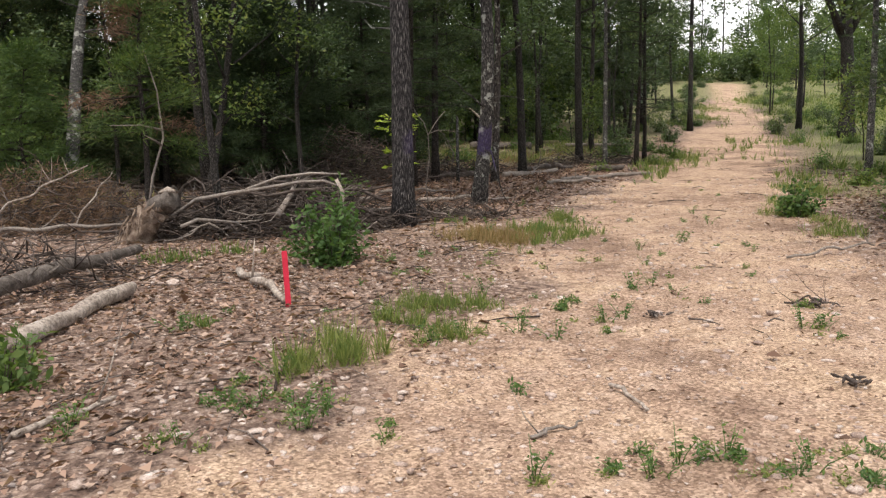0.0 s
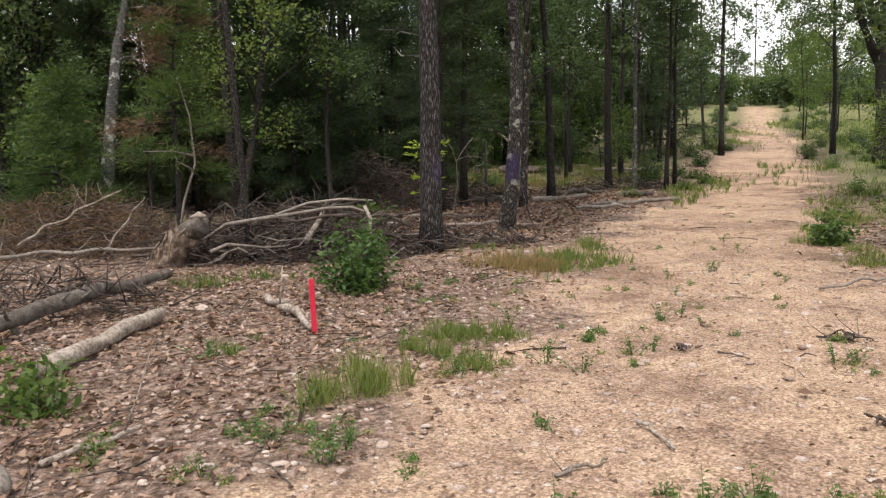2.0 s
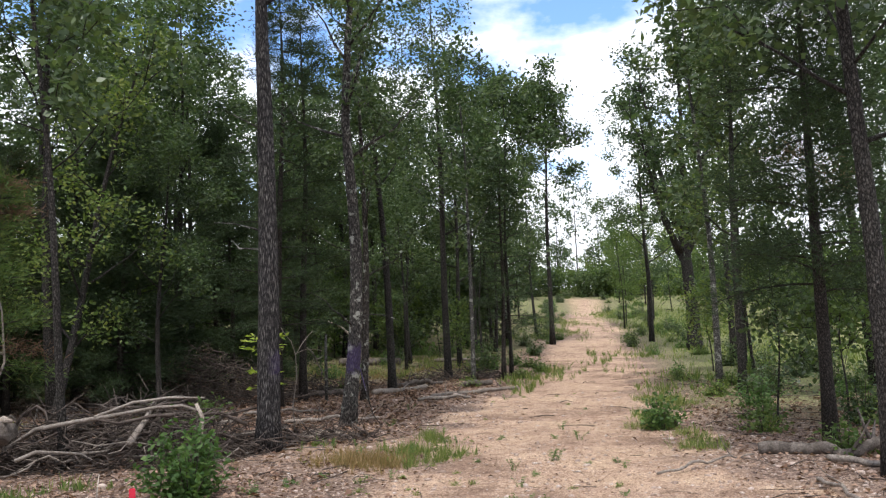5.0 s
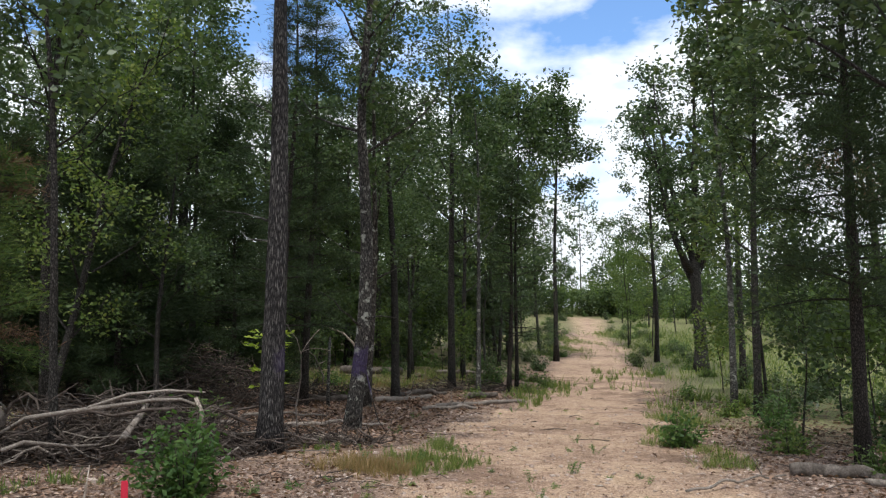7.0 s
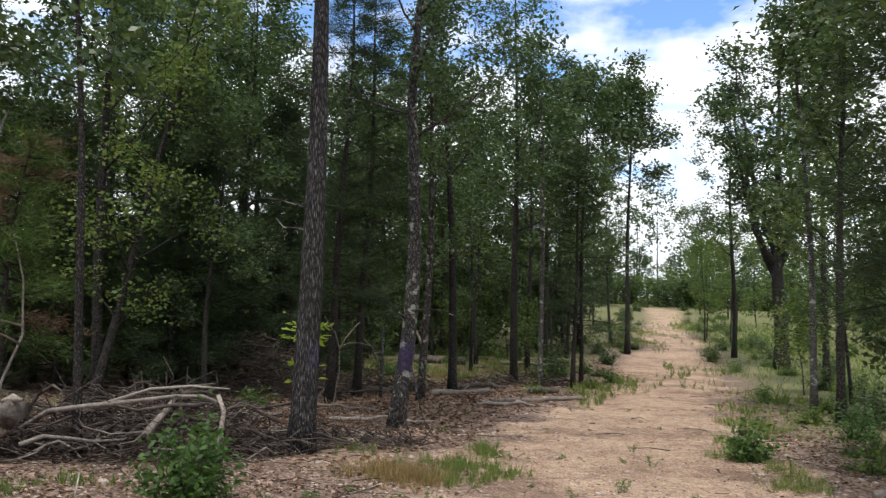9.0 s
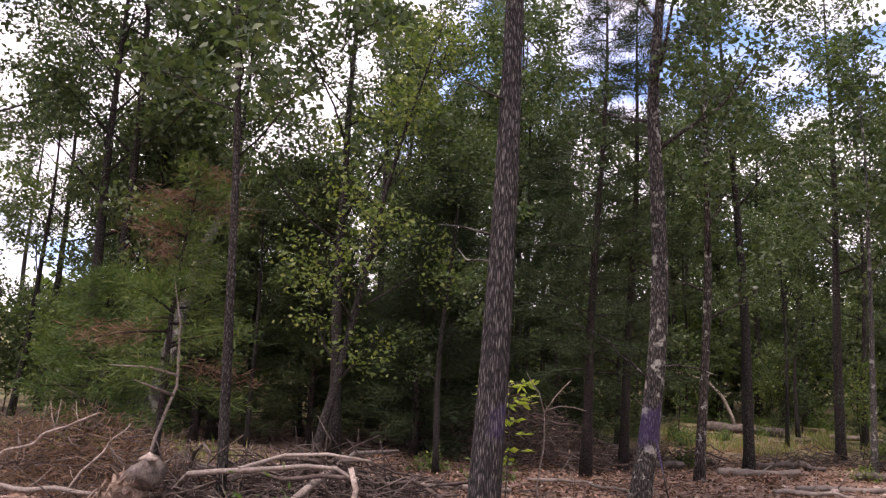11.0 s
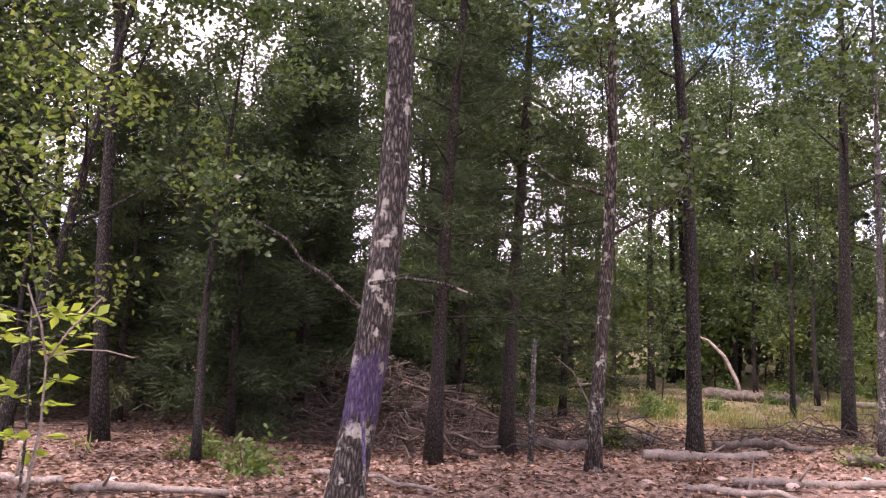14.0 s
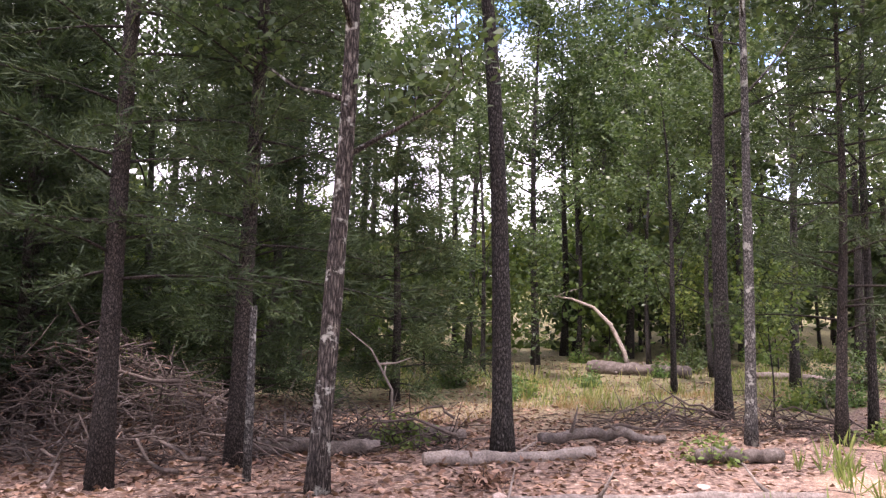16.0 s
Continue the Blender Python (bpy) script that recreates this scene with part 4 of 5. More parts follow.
def brush_pile(name, cx, cy, hx, hy, height, branches, twigs, seed, mat, label, thick=0.03, turn=0.0, needles=None, count=0):
    rng = np.random.default_rng(seed)
    root = new(name)
    root.matrix_basis = pose(cx, cy, gz(cx, cy), 0, 0, turn)

    def spot(low=0.0):
        a, q = rng.uniform(0, 6.28), np.sqrt(rng.uniform())
        x, y = hx * q * np.cos(a), hy * q * np.sin(a)
        return np.array([x, y, low + (height - low) * (1 - q * q) * rng.uniform(0.05, 1.0)])

    for k in range(branches):
        c = spot()
        az = rng.normal(0, 0.5) + (np.pi if rng.uniform() < 0.5 else 0)
        d = np.array([np.cos(az), np.sin(az) * 0.8, rng.normal(0.02, 0.14)])
        L = rng.uniform(0.5, 1.15) * hx
        line = bent_line(c - d * L * 0.5, c + d * L * 0.5, rng.uniform(-0.05, 0.22), rng, 8, 0.06)
        line[:, 2] = np.maximum(line[:, 2], 0.02)
        r = thick * rng.uniform(0.35, 1.2)
        h = Heap()
        h.tube(line, r * np.linspace(1, 0.25, 8), 7, 0.04, rng)
        for b in range(3):
            j = rng.integers(2, 7)
            dd = unit(d + rng.normal(0, 0.6, 3)) * rng.uniform(0.2, 0.6)
            h.tube(np.stack([line[j], line[j] + dd * 0.5 + rng.normal(0, 0.03, 3), line[j] + dd]), [r * 0.45, r * 0.3, 0.004], 5)
        part("branch", h.mesh("branch", mat if rng.uniform() < 0.2 else TWIGWOOD), root)
    h = Heap()
    for k in range(twigs):
        c = spot()
        d = unit(rng.normal(size=3) * (1, 0.8, 0.45)) * rng.uniform(0.15, 0.6)
        a = np.maximum(c + d, (-99, -99, 0.01))
        h.tube(np.stack([c, (c + a) / 2 + rng.normal(0, 0.04, 3), a]), [0.009, 0.007, 0.003], 3)
    tagged(part("twigwork", h.mesh("twigwork", TWIGWOOD), root), kind="stuff")
    if needles is not None:
        pts = np.array([spot() for k in range(count)])
        v, f = leaf_arrays(rng, pts, 0.17, 0.009, 0.2, rng.normal(size=(count, 3)) * (1, 1, 0.9))
        tagged(part("dry_foliage", mesh_of("dry_foliage", v, f, needles), root), kind="stuff")
    return tagged(root, label, "brush pile")


brush_pile("brush_pile", -1.9, 10.95, 1.9, 0.85, 0.75, 64, 1700, 31, DEADWOOD, "heap of grey cut branches and twigs", 0.024)
brush_pile("brush_pile", -5.2, 12.2, 1.9, 1.0, 0.95, 26, 800, 32, DEADWOOD, "heap of cut pine boughs with rust-brown needles", 0.016, 0, DRY_NEEDLE, 9000)
brush_pile("brush_pile", -1.2, 19.9, 2.6, 1.5, 1.3, 60, 2000, 33, TWIGWOOD, "dark heap of twiggy brush between cedars", 0.02, -20, LITTER, 900)
brush_pile("brush_pile", 2.0, 20.3, 1.3, 0.6, 0.45, 14, 240, 34, TWIGWOOD, "low tangle of dead twigs by thin trunks", 0.018)
brush_pile("brush_pile", 6.0, 22.7, 1.6, 0.6, 0.3, 10, 220, 35, TWIGWOOD, "low tangle of dead twigs on leaf litter", 0.02)
brush_pile("brush_pile", 0.6, 11.6, 0.9, 0.4, 0.16, 10, 160, 36, DEADWOOD, "scattered broken branches at the oak's foot", 0.018)
brush_pile("brush_pile", -4.1, 7.6, 1.3, 1.0, 0.35, 14, 260, 37, DEADWOOD, "low tangle of grey twigs by the fallen trunk", 0.014)


def arched_branch():
    rng = np.random.default_rng(5)
    h = Heap()
    pts = np.array([(-3.25, 10.9, 0.42), (-2.75, 10.3, 0.72), (-2.3, 10.0, 0.80), (-1.85, 9.9, 0.86), (-1.45, 9.8, 0.92), (-1.15, 9.7, 0.93), (-1.0, 9.6, 0.88)])
    h.tube(pts, [0.029, 0.027, 0.024, 0.021, 0.019, 0.017, 0.015], 9, 0.04, rng)
    h.tube(np.array([(-2.1, 9.95, 0.84), (-1.7, 9.95, 0.98), (-1.3, 9.9, 1.02), (-0.9, 9.8, 1.0)]), [0.02, 0.017, 0.014, 0.009], 7)
    root = new("arched_branch")
    part("bough", h.mesh("bough", DEADWOOD), root)
    w = Heap()
    w.tube(np.array([(-1.0, 9.6, 0.95), (-0.93, 9.55, 0.8), (-0.95, 9.5, 0.6), (-0.98, 9.45, 0.42)]), [0.022, 0.024, 0.022, 0.016], 7, 0.06, rng)
    part("broken_end", w.mesh("broken_end", PALEWOOD), root, "bleached hanging broken end")
    w = Heap()
    w.tube(np.array([(-1.75, 10.1, 0.5), (-1.6, 10.5, 0.72), (-1.52, 11.3, 0.93), (-1.2, 11.9, 0.95)]), [0.04, 0.034, 0.026, 0.012], 9, 0.05, rng)
    part("bough", w.mesh("bough", DEADWOOD), root)
    tagged(root, "long arched grey branch on top of the brush", "branch")


arched_branch()


def standing_dead(name, line, radii, mat, label, stubs, seed):
    """A dead standing trunk through the given points, heights above the ground at its foot."""
    rng = np.random.default_rng(seed)
    x, y = line[0][:2]
    root = new(name)
    root.matrix_basis = pose(x, y, gz(x, y))
    p = np.array([(a - x, b - y, c) for a, b, c in line])
    h = Heap()
    h.tube(p, radii, 14, 0.05, rng)
    part("trunk", h.mesh("trunk", mat), root)
    u = np.linspace(0, 1, len(p))
    for k in range(stubs):
        s = rng.uniform(0.3, 0.95)
        o = np.array([np.interp(s, u, p[:, c]) for c in range(3)])
        d = np.array([rng.normal(), rng.normal(), rng.uniform(-0.1, 0.4)])
        d = unit(d) * rng.uniform(0.3, 0.9)
        w = Heap()
        w.tube(np.stack([o, o + d * 0.5 + rng.normal(0, 0.03, 3), o + d]), [0.018, 0.012, 0.004], 5)
        part("dead_limb", w.mesh("dead_limb", mat), root)
    return tagged(root, label, "dead tree")


standing_dead("leaning_snag", [(-5.45, 13.6, -0.1), (-5.3, 13.95, 1.1), (-5.27, 14.36, 2.3), (-5.22, 14.7, 3.3), (-5.2, 15.2, 4.1), (-5.15, 15.7, 5.0)],
              [0.125, 0.105, 0.095, 0.08, 0.05, 0.012], BARK_GREY, "leaning bleached dead tree with a broken top", 7, 3)
standing_dead("dead_sapling", [(-3.5, 10.7, 0), (-3.35, 10.7, 0.8), (-3.18, 10.7, 1.3), (-3.22, 10.7, 1.9), (-3.35, 10.7, 2.4)], [0.018, 0.016, 0.014, 0.01, 0.005],
              DEADWOOD, "thin crooked dead sapling behind the brush", 2, 4)
standing_dead("broken_pole", [(1.70, 18.3, -0.05), (1.70, 18.3, 0.7), (1.71, 18.28, 1.5)], [0.04, 0.036, 0.028], BARK_GREY, "short broken grey pole standing beside a cedar", 0, 5)
standing_dead("bent_snag", [(4.95, 31.0, -0.1), (4.8, 31.0, 0.5), (4.5, 31.0, 1.1), (4.1, 31.1, 1.5), (3.6, 31.2, 1.7), (3.0, 31.3, 1.8)],
              [0.06, 0.055, 0.048, 0.038, 0.026, 0.01], PALEWOOD, "bowed bleached dead stem arching over the litter", 2, 6)
standing_dead("dead_sapling", [(2.0, 21.6, 0), (2.05, 21.5, 0.5), (1.8, 21.4, 1.0), (1.5, 21.3, 1.25)], [0.02, 0.018, 0.012, 0.005], DEADWOOD, "thin leaning dead stem in the brush", 2, 7)


def limb_on(pts, r, label):
    h = Heap()
    h.tube(np.array(pts), np.linspace(r, 0.006, len(pts)), 7, 0.06, np.random.default_rng(2))
    return tagged(new("dead_branch", h.mesh("dead_branch", BARK_LICHEN)), label, "branch")


limb_on([(1.44, 13.2, 1.86), (1.22, 13.1, 2.06), (1.08, 13.05, 2.14), (0.98, 13.03, 2.28), (0.72, 13.0, 2.42)], 0.016, "bare lichen-covered dead branch on the crooked oak")
limb_on([(1.5, 13.2, 2.02), (1.75, 13.2, 2.06), (2.0, 13.22, 2.03), (2.2, 13.25, 1.96)], 0.014, "thin bare dead branch on the crooked oak")
limb_on([(1.52, 13.15, 1.2), (1.6, 13.05, 0.8), (1.68, 12.95, 0.45), (1.8, 12.9, 0.27)], 0.012, "thin dead stem propped against the crooked oak")


def stake():
    x, y = -1.39, 6.14
    bm = bmesh.new()
    w, d, h = 0.021, 0.009, 0.44
    ring = lambda z, s: [bm.verts.new((a * w * s, b * d, z)) for a, b in ((-1, -1), (1, -1), (1, 1), (-1, 1))]
    rings = [ring(-0.12, 0.3), ring(0.0, 1.0), ring(h - 0.012, 1.0), ring(h, 0.86)]
    for r0, r1 in zip(rings, rings[1:]):
        for k in range(4):
            bm.faces.new((r0[k], r0[(k + 1) % 4], r1[(k + 1) % 4], r1[k]))
    bm.faces.new(rings[-1])
    bmesh.ops.recalc_face_normals(bm, faces=bm.faces)
    me = bpy.data.meshes.new("survey_stake")
    bm.to_mesh(me)
    me.materials.append(STAKE)
    ob = new("survey_stake", me)
    ob.matrix_basis = pose(x, y, gz(x, y), 0, -1.5, 8)
    tagged(ob, "flat red-painted survey stake driven into the ground", "stake")


stake()


# ---- shrubs, weeds and grass ----
def shrub(name, seed, H, wide, stems, per, leaf, mat, label, category="bush"):
    rng = np.random.default_rng(seed)
    root = new(name)
    h, cen = Heap(), []
    for k in range(stems):
        az, q = rng.uniform(0, 6.28), rng.uniform(0.15, 1.0)
        top = np.array([wide * q * np.cos(az), wide * q * np.sin(az), H * (1.05 - 0.75 * q) * rng.uniform(0.7, 1.05)])
        u = np.linspace(0, 1, 5)
        line = top * u[:, None] * np.stack([u ** 0.6, u ** 0.6, u ** 0.8], -1) + (0.04 * np.cos(az), 0.04 * np.sin(az), -0.03)
        h.tube(line, 0.009 * (1 - 0.75 * u), 4)
        t = rng.uniform(0.25, 1.0, per)
        cen.append(np.stack([np.interp(t, u, line[:, c]) for c in range(3)], -1) + rng.normal(0, leaf * 0.7, (per, 3)))
    tagged(part("stemwork", h.mesh("stemwork", TWIGWOOD), root), kind="stuff")
    pts = np.concatenate(cen)
    pts[:, 2] = np.maximum(pts[:, 2], 0.03)
    v, f = leaf_arrays(rng, pts, leaf, leaf * 0.5, 0.8)
    part("foliage", mesh_of("foliage", v, f, mat), root)
    return tagged(root, label, category)


put(shrub("bush", 1, 0.96, 0.47, 34, 62, 0.075, BUSH_LEAF, "dense green leafy bush in front of the brush"), -1.05, 7.95)
put(shrub("bush", 2, 0.62, 0.36, 22, 46, 0.08, BUSH_LEAF, "small dark green bush at the track's edge"), 5.25, 10.2)
SHRUBS = [shrub("bush", 10 + k, H, w, n, 30, lf, mt, "low green undergrowth bush") for k, (H, w, n, lf, mt) in enumerate((
    (0.8, 0.5, 20, 0.10, BUSH_LEAF), (0.5, 0.4, 16, 0.09, BRIGHT_LEAF), (1.3, 0.7, 24, 0.11, OAK_LEAF)))]
for x, y, k in ((5.8, 7.4, 1), (10.4, 14.8, 0), (9.0, 14.4, 1), (11.2, 15.6, 2), (12.4, 17.2, 0), 
                (13.6, 19.5, 1), (15.8, 22.6, 0), (18.6, 27.0, 2), (20.2, 29.4, 0), (7.9, 22.2, 1), (9.3, 24.2, 0), (2.9, 25.4, 0), (3.2, 25.9, 1), (5.7, 20.4, 1), (-8.4, 19.0, 1), (-8.8, 21.5, 1),
                (-1.9, 16.8, 1), (-0.8, 16.0, 1), (2.45, 20.5, 1), (-2.9, 4.5, 1), (17.4, 40.5, 0), (22.5, 36.5, 2), (24.0, 41.0, 0), (26.0, 43.0, 2), (21.6, 36.4, 1), (4.2, 27.8, 0), (0.4, 26.8, 0),
                (28.5, 47.0, 0), (16.8, 41.8, 2), (19.5, 46.5, 2), (22.4, 52.5, 2), (10.8, 18.6, 1), (11.9, 20.4, 0), (7.9, 9.4, 2), (11.6, 13.6, 0),
                (9.8, 13.9, 2), (12.6, 15.2, 2), (11.0, 16.8, 1), (13.8, 17.8, 2), (9.2, 9.6, 0), (13.0, 13.4, 2), (14.6, 16.2, 2), (15.2, 19.0, 2), (16.8, 21.4, 2)):
    plant([SHRUBS[k]], x, y, "undergrowth")
for x, y, k in ((6.2, 9.3, 1), (7.2, 10.6, 1), (7.9, 8.9, 1), (8.3, 12.2, 0), (9.6, 10.9, 1), (10.4, 12.6, 0), (9.0, 9.2, 1), (11.6, 13.4, 1)):
    plant([SHRUBS[k]], x, y, "undergrowth")
for x, y in ((6.9, 9.9), (8.4, 10.2), (10.9, 13.6), (-6.9, 15.8), (7.2, 26.0)):
    plant(SAPLINGS, x, y, "saplings under the trees")
for k in range(44):
    x, y = random.uniform(-2, 12), random.uniform(26.5, 40)
    if float(inside_track(x, y)) < -2:
        plant(SHRUBS, x, y, "undergrowth")
for k in range(60):
    y = random.uniform(26, 90)
    x = float(np.interp(y, RIGHT_Y, RIGHT_X)) + random.uniform(2, 22) if k % 3 else random.uniform(-14, 4)
    plant(SHRUBS, x, y, "undergrowth")



def spray_sapling(x, y, tiers, label):
    """A thin stem with flat sprays of large leaves; tiers: height, reach, twigs."""
    rng = np.random.default_rng(77)
    root = new("leaf_sapling")
    root.matrix_basis = pose(x, y, gz(x, y))
    h = Heap()
    z = np.linspace(-0.05, tiers[0][0], 7)
    h.tube(np.stack([0.03 * np.sin(2 * z), 0.02 * np.sin(3 * z), z], -1), np.linspace(0.011, 0.005, 7), 6)
    part("stem", h.mesh("stem", BARK_GREY), root)
    hb, cen, way = Heap(), [], []
    for zt, reach, n in tiers:
        for k in range(n):
            az = 6.28 * k / n + rng.uniform(-0.3, 0.3)
            d = np.array([np.cos(az), np.sin(az), rng.uniform(-0.05, 0.2)])
            L = reach * rng.uniform(0.6, 1.15)
            o = np.array([0.03 * np.sin(2 * zt), 0, zt - rng.uniform(0, 0.12)])
            hb.tube(np.stack([o, o + d * L * 0.5 + (0, 0, 0.02), o + d * L]), [0.005, 0.004, 0.002], 4)
            for b in range(7):
                cen.append(o + d * L * rng.uniform(0.35, 1.0))
                way.append(d * 0.7 + rng.normal(0, 0.7, 3) * (1, 1, 0.3))
    tagged(part("twigwork", hb.mesh("twigwork", BARK_GREY), root), kind="stuff")
    v, f = leaf_arrays(rng, np.array(cen), 0.105, 0.055, 2.0, np.array(way), 0.12)
    part("foliage", mesh_of("foliage", v, f, YOUNG_LEAF), root)
    return tagged(root, label, "sapling")


spray_sapling(-0.08, 12.05, ((1.52, 0.36, 8), (1.36, 0.38, 7), (1.1, 0.25, 5), (0.8, 0.18, 4)), "sapling with bright yellow-green leaves beside the oak")


def forked_twig(x, y, label):
    """A bare dead stem with a fork at its top and one long side twig."""
    root = new("dead_sapling")
    root.matrix_basis = pose(x, y, gz(x, y))
    for name, pts, r in (("stem", ((0, 0, -0.05), (-0.05, 0, 0.5), (0.01, 0, 0.9), (0.0, 0, 1.25)), 0.013),
                         ("fork_arm", ((0, 0, 1.22), (-0.06, 0, 1.42), (-0.13, 0.02, 1.5), (-0.2, 0.03, 1.62)), 0.007),
                         ("fork_arm", ((0, 0, 1.22), (0.1, 0.02, 1.38), (0.2, 0.05, 1.5), (0.26, 0.05, 1.56)), 0.006),
                         ("side_twig", ((0, 0, 1.24), (0.14, 0.05, 1.29), (0.28, 0.1, 1.29), (0.42, 0.14, 1.26)), 0.0045)):
        h = Heap()
        h.tube(np.array(pts), np.linspace(r, 0.004, 4), 6)
        part(name, h.mesh(name, DEADWOOD), root)
    tagged(root, label, "dead sapling")


forked_twig(0.34, 11.72, "bare forked dead stem beside the bright sapling")
put(shrub("fern_clump", 22, 0.3, 0.25, 14, 14, 0.09, LITTER, "clump of orange-brown dead leaves by a log", "plant"), 3.7, 18.75)


def blades(name, spots, n, height, width, mat, label, seed):
    """Grass over ellipses (x, y, half width, half depth, turn in degrees)."""
    rng = np.random.default_rng(seed)
    base = []
    for x, y, a, b, turn in spots:
        k = int(n * a * b / sum(s[2] * s[3] for s in spots))
        tufts = rng.normal(0, 0.62, (max(4, k // 11), 2))
        p = tufts[rng.integers(0, len(tufts), k)] + rng.normal(0, 0.06, (k, 2))
        c, s = math.cos(radians(turn)), math.sin(radians(turn))
        q = p * (a, b)
        base.append(np.stack([x + c * q[:, 0] - s * q[:, 1], y + s * q[:, 0] + c * q[:, 1]], -1))
    base = np.concatenate(base)
    pts = np.column_stack([base, lift(base[:, 0], base[:, 1]) - 0.005])
    way = rng.normal(0, 0.32, (len(pts), 3)) + (0, 0, 1)
    v, f = leaf_arrays(rng, pts, height * rng.choice([0.6, 1.0, 1.5], (len(pts), 1), p=[0.45, 0.4, 0.15]), width, 0, way, 0.1)
    return tagged(new(name, mesh_of(name, v, f, mat)), label, "grass", kind="stuff")


blades("grass_patch", [(-0.28, 5.85, 0.26, 0.22, 0), (0.05, 5.75, 0.13, 0.16, 0), (-0.5, 5.3, 0.12, 0.12, 0), (-0.28, 4.95, 0.12, 0.18, 0), (-0.7, 5.5, 0.1, 0.14, 0)], 2600, 0.10, 0.006, GRASS, "fine green grass tufts on the sandy track edge", 1)
blades("grass_patch", [(-1.24, 4.35, 0.09, 0.13, 0), (-0.94, 4.5, 0.13, 0.15, 0), (-1.05, 4.8, 0.07, 0.08, 0), (-0.72, 4.6, 0.05, 0.06, 0)], 1300, 0.16, 0.006, GRASS, "taller green grass tufts in gravel", 2)
blades("grass_patch", [(0.72, 9.4, 0.32, 0.4, 0), (1.0, 9.0, 0.25, 0.25, 0)], 3000, 0.12, 0.007, DRY_GRASS, "dried reddish-brown grass beside the track", 3)
blades("grass_patch", [(1.5, 9.7, 0.3, 0.4, 0), (2.1, 10.9, 0.16, 0.4, 0), (1.4, 8.95, 0.3, 0.18, 0), (1.9, 9.3, 0.18, 0.2, 0)], 2500, 0.13, 0.007, GRASS, "green grass spreading onto the track", 4)
blades("grass_patch", [(4.75, 8.6, 0.28, 0.4, 0), (5.1, 9.3, 0.25, 0.3, 0), (5.0, 10.4, 0.2, 0.3, 0), (5.9, 11.6, 0.3, 0.5, 0), (7.6, 13.9, 0.4, 0.8, 0), (6.9, 12.6, 0.2, 0.3, 0)], 3000, 0.13, 0.008, GRASS, "green grass along the track's edge", 5)
blades("grass_patch", [(12.6, 26.4, 0.45, 0.8, -27), (6.2, 17.8, 0.35, 0.6, -27), (6.9, 19.2, 0.3, 0.5, -27), (9.0, 22.2, 0.25, 0.8, -27), (14.4, 30.6, 0.4, 0.9, -27), (15.4, 28.2, 0.6, 0.9, 0), (8.0, 21.3, 0.6, 0.9, 0), (9.6, 23.6, 0.5, 1.2, -27), (6.9, 20.0, 0.4, 0.8, 0),
                       (8.9, 15.9, 0.5, 0.8, 0), (11.2, 18.6, 0.6, 1.2, 0), (7.4, 13.4, 0.4, 0.6, 0), (29, 57, 1.0, 2.5, -27), (26.5, 47.0, 1.5, 2.0, -27),
                       (10.9, 22.6, 0.25, 0.4, 0), (19.5, 45.5, 1, 2, 0), (22.3, 53, 1.5, 3, 0)], 7600, 0.24, 0.02, GRASS, "green weeds and grass along and on the far track", 6)
blades("grass_patch", [(4.3, 24.6, 1.2, 0.9, 0), (6.0, 26.6, 1.5, 0.8, 0), (2.6, 22.8, 0.6, 0.5, 0), (3.0, 26.6, 1.2, 0.7, 0)], 1500, 0.17, 0.011, DRY_GRASS, "straw-coloured grass in a clearing of the wood", 7)
blades("grass_patch", [(17.5, 21, 3, 4, -25), (21, 28, 4, 6, -25), (27, 40, 5, 7, -25), (33, 54, 6, 9, -25), (16, 46, 2, 5, 0)], 13000, 0.3, 0.03, GRASS, "rough green grass beyond the track", 8)
blades("grass_patch", [(-2.7, 8.6, 0.3, 0.25, 0), (-2.1, 8.9, 0.25, 0.2, 0), (-1.97, 5.59, 0.12, 0.12, 0), (-3.1, 11.6, 0.2, 0.15, 0), (0.55, 11.0, 0.2, 0.12, 0)], 900, 0.1, 0.011, BRIGHT_LEAF, "sparse pale green weeds in leaf litter", 9)


blades("grass_patch", [(4.6, 25.4, 1.6, 1.2, 0), (6.6, 27.4, 1.4, 0.9, 0), (3.2, 28.2, 2.0, 1.2, 0), (8.0, 30.5, 2.2, 1.5, 0), (0.5, 27.5, 1.5, 1.5, 0), (-5.5, 16.0, 1.4, 0.9, 0), (-8.5, 16.5, 1.5, 1.0, 0)],
       4200, 0.24, 0.018, GRASS, "thin green woodland grass between the trunks", 10)


def weed(seed, H, n, mat):
    rng = np.random.default_rng(seed)
    root = new("weed")
    h, cen = Heap(), []
    for k in range(n):
        top = np.array([rng.normal(0, 0.06), rng.normal(0, 0.06), H * rng.uniform(0.5, 1.1)])
        h.tube(np.stack([(0, 0, -0.02), top * (0.4, 0.4, 0.5), top]), [0.004, 0.003, 0.002], 3)
        t = rng.uniform(0.2, 1.0, (12, 1))
        cen.append(top * t + rng.normal(0, 0.012, (12, 3)))
    tagged(part("stemwork", h.mesh("stemwork", mat), root), kind="stuff")
    v, f = leaf_arrays(rng, np.concatenate(cen), 0.036, 0.014, 0.8)
    part("foliage", mesh_of("foliage", v, f, mat), root)
    return tagged(root, "small leafy weed growing in gravel", "weed")


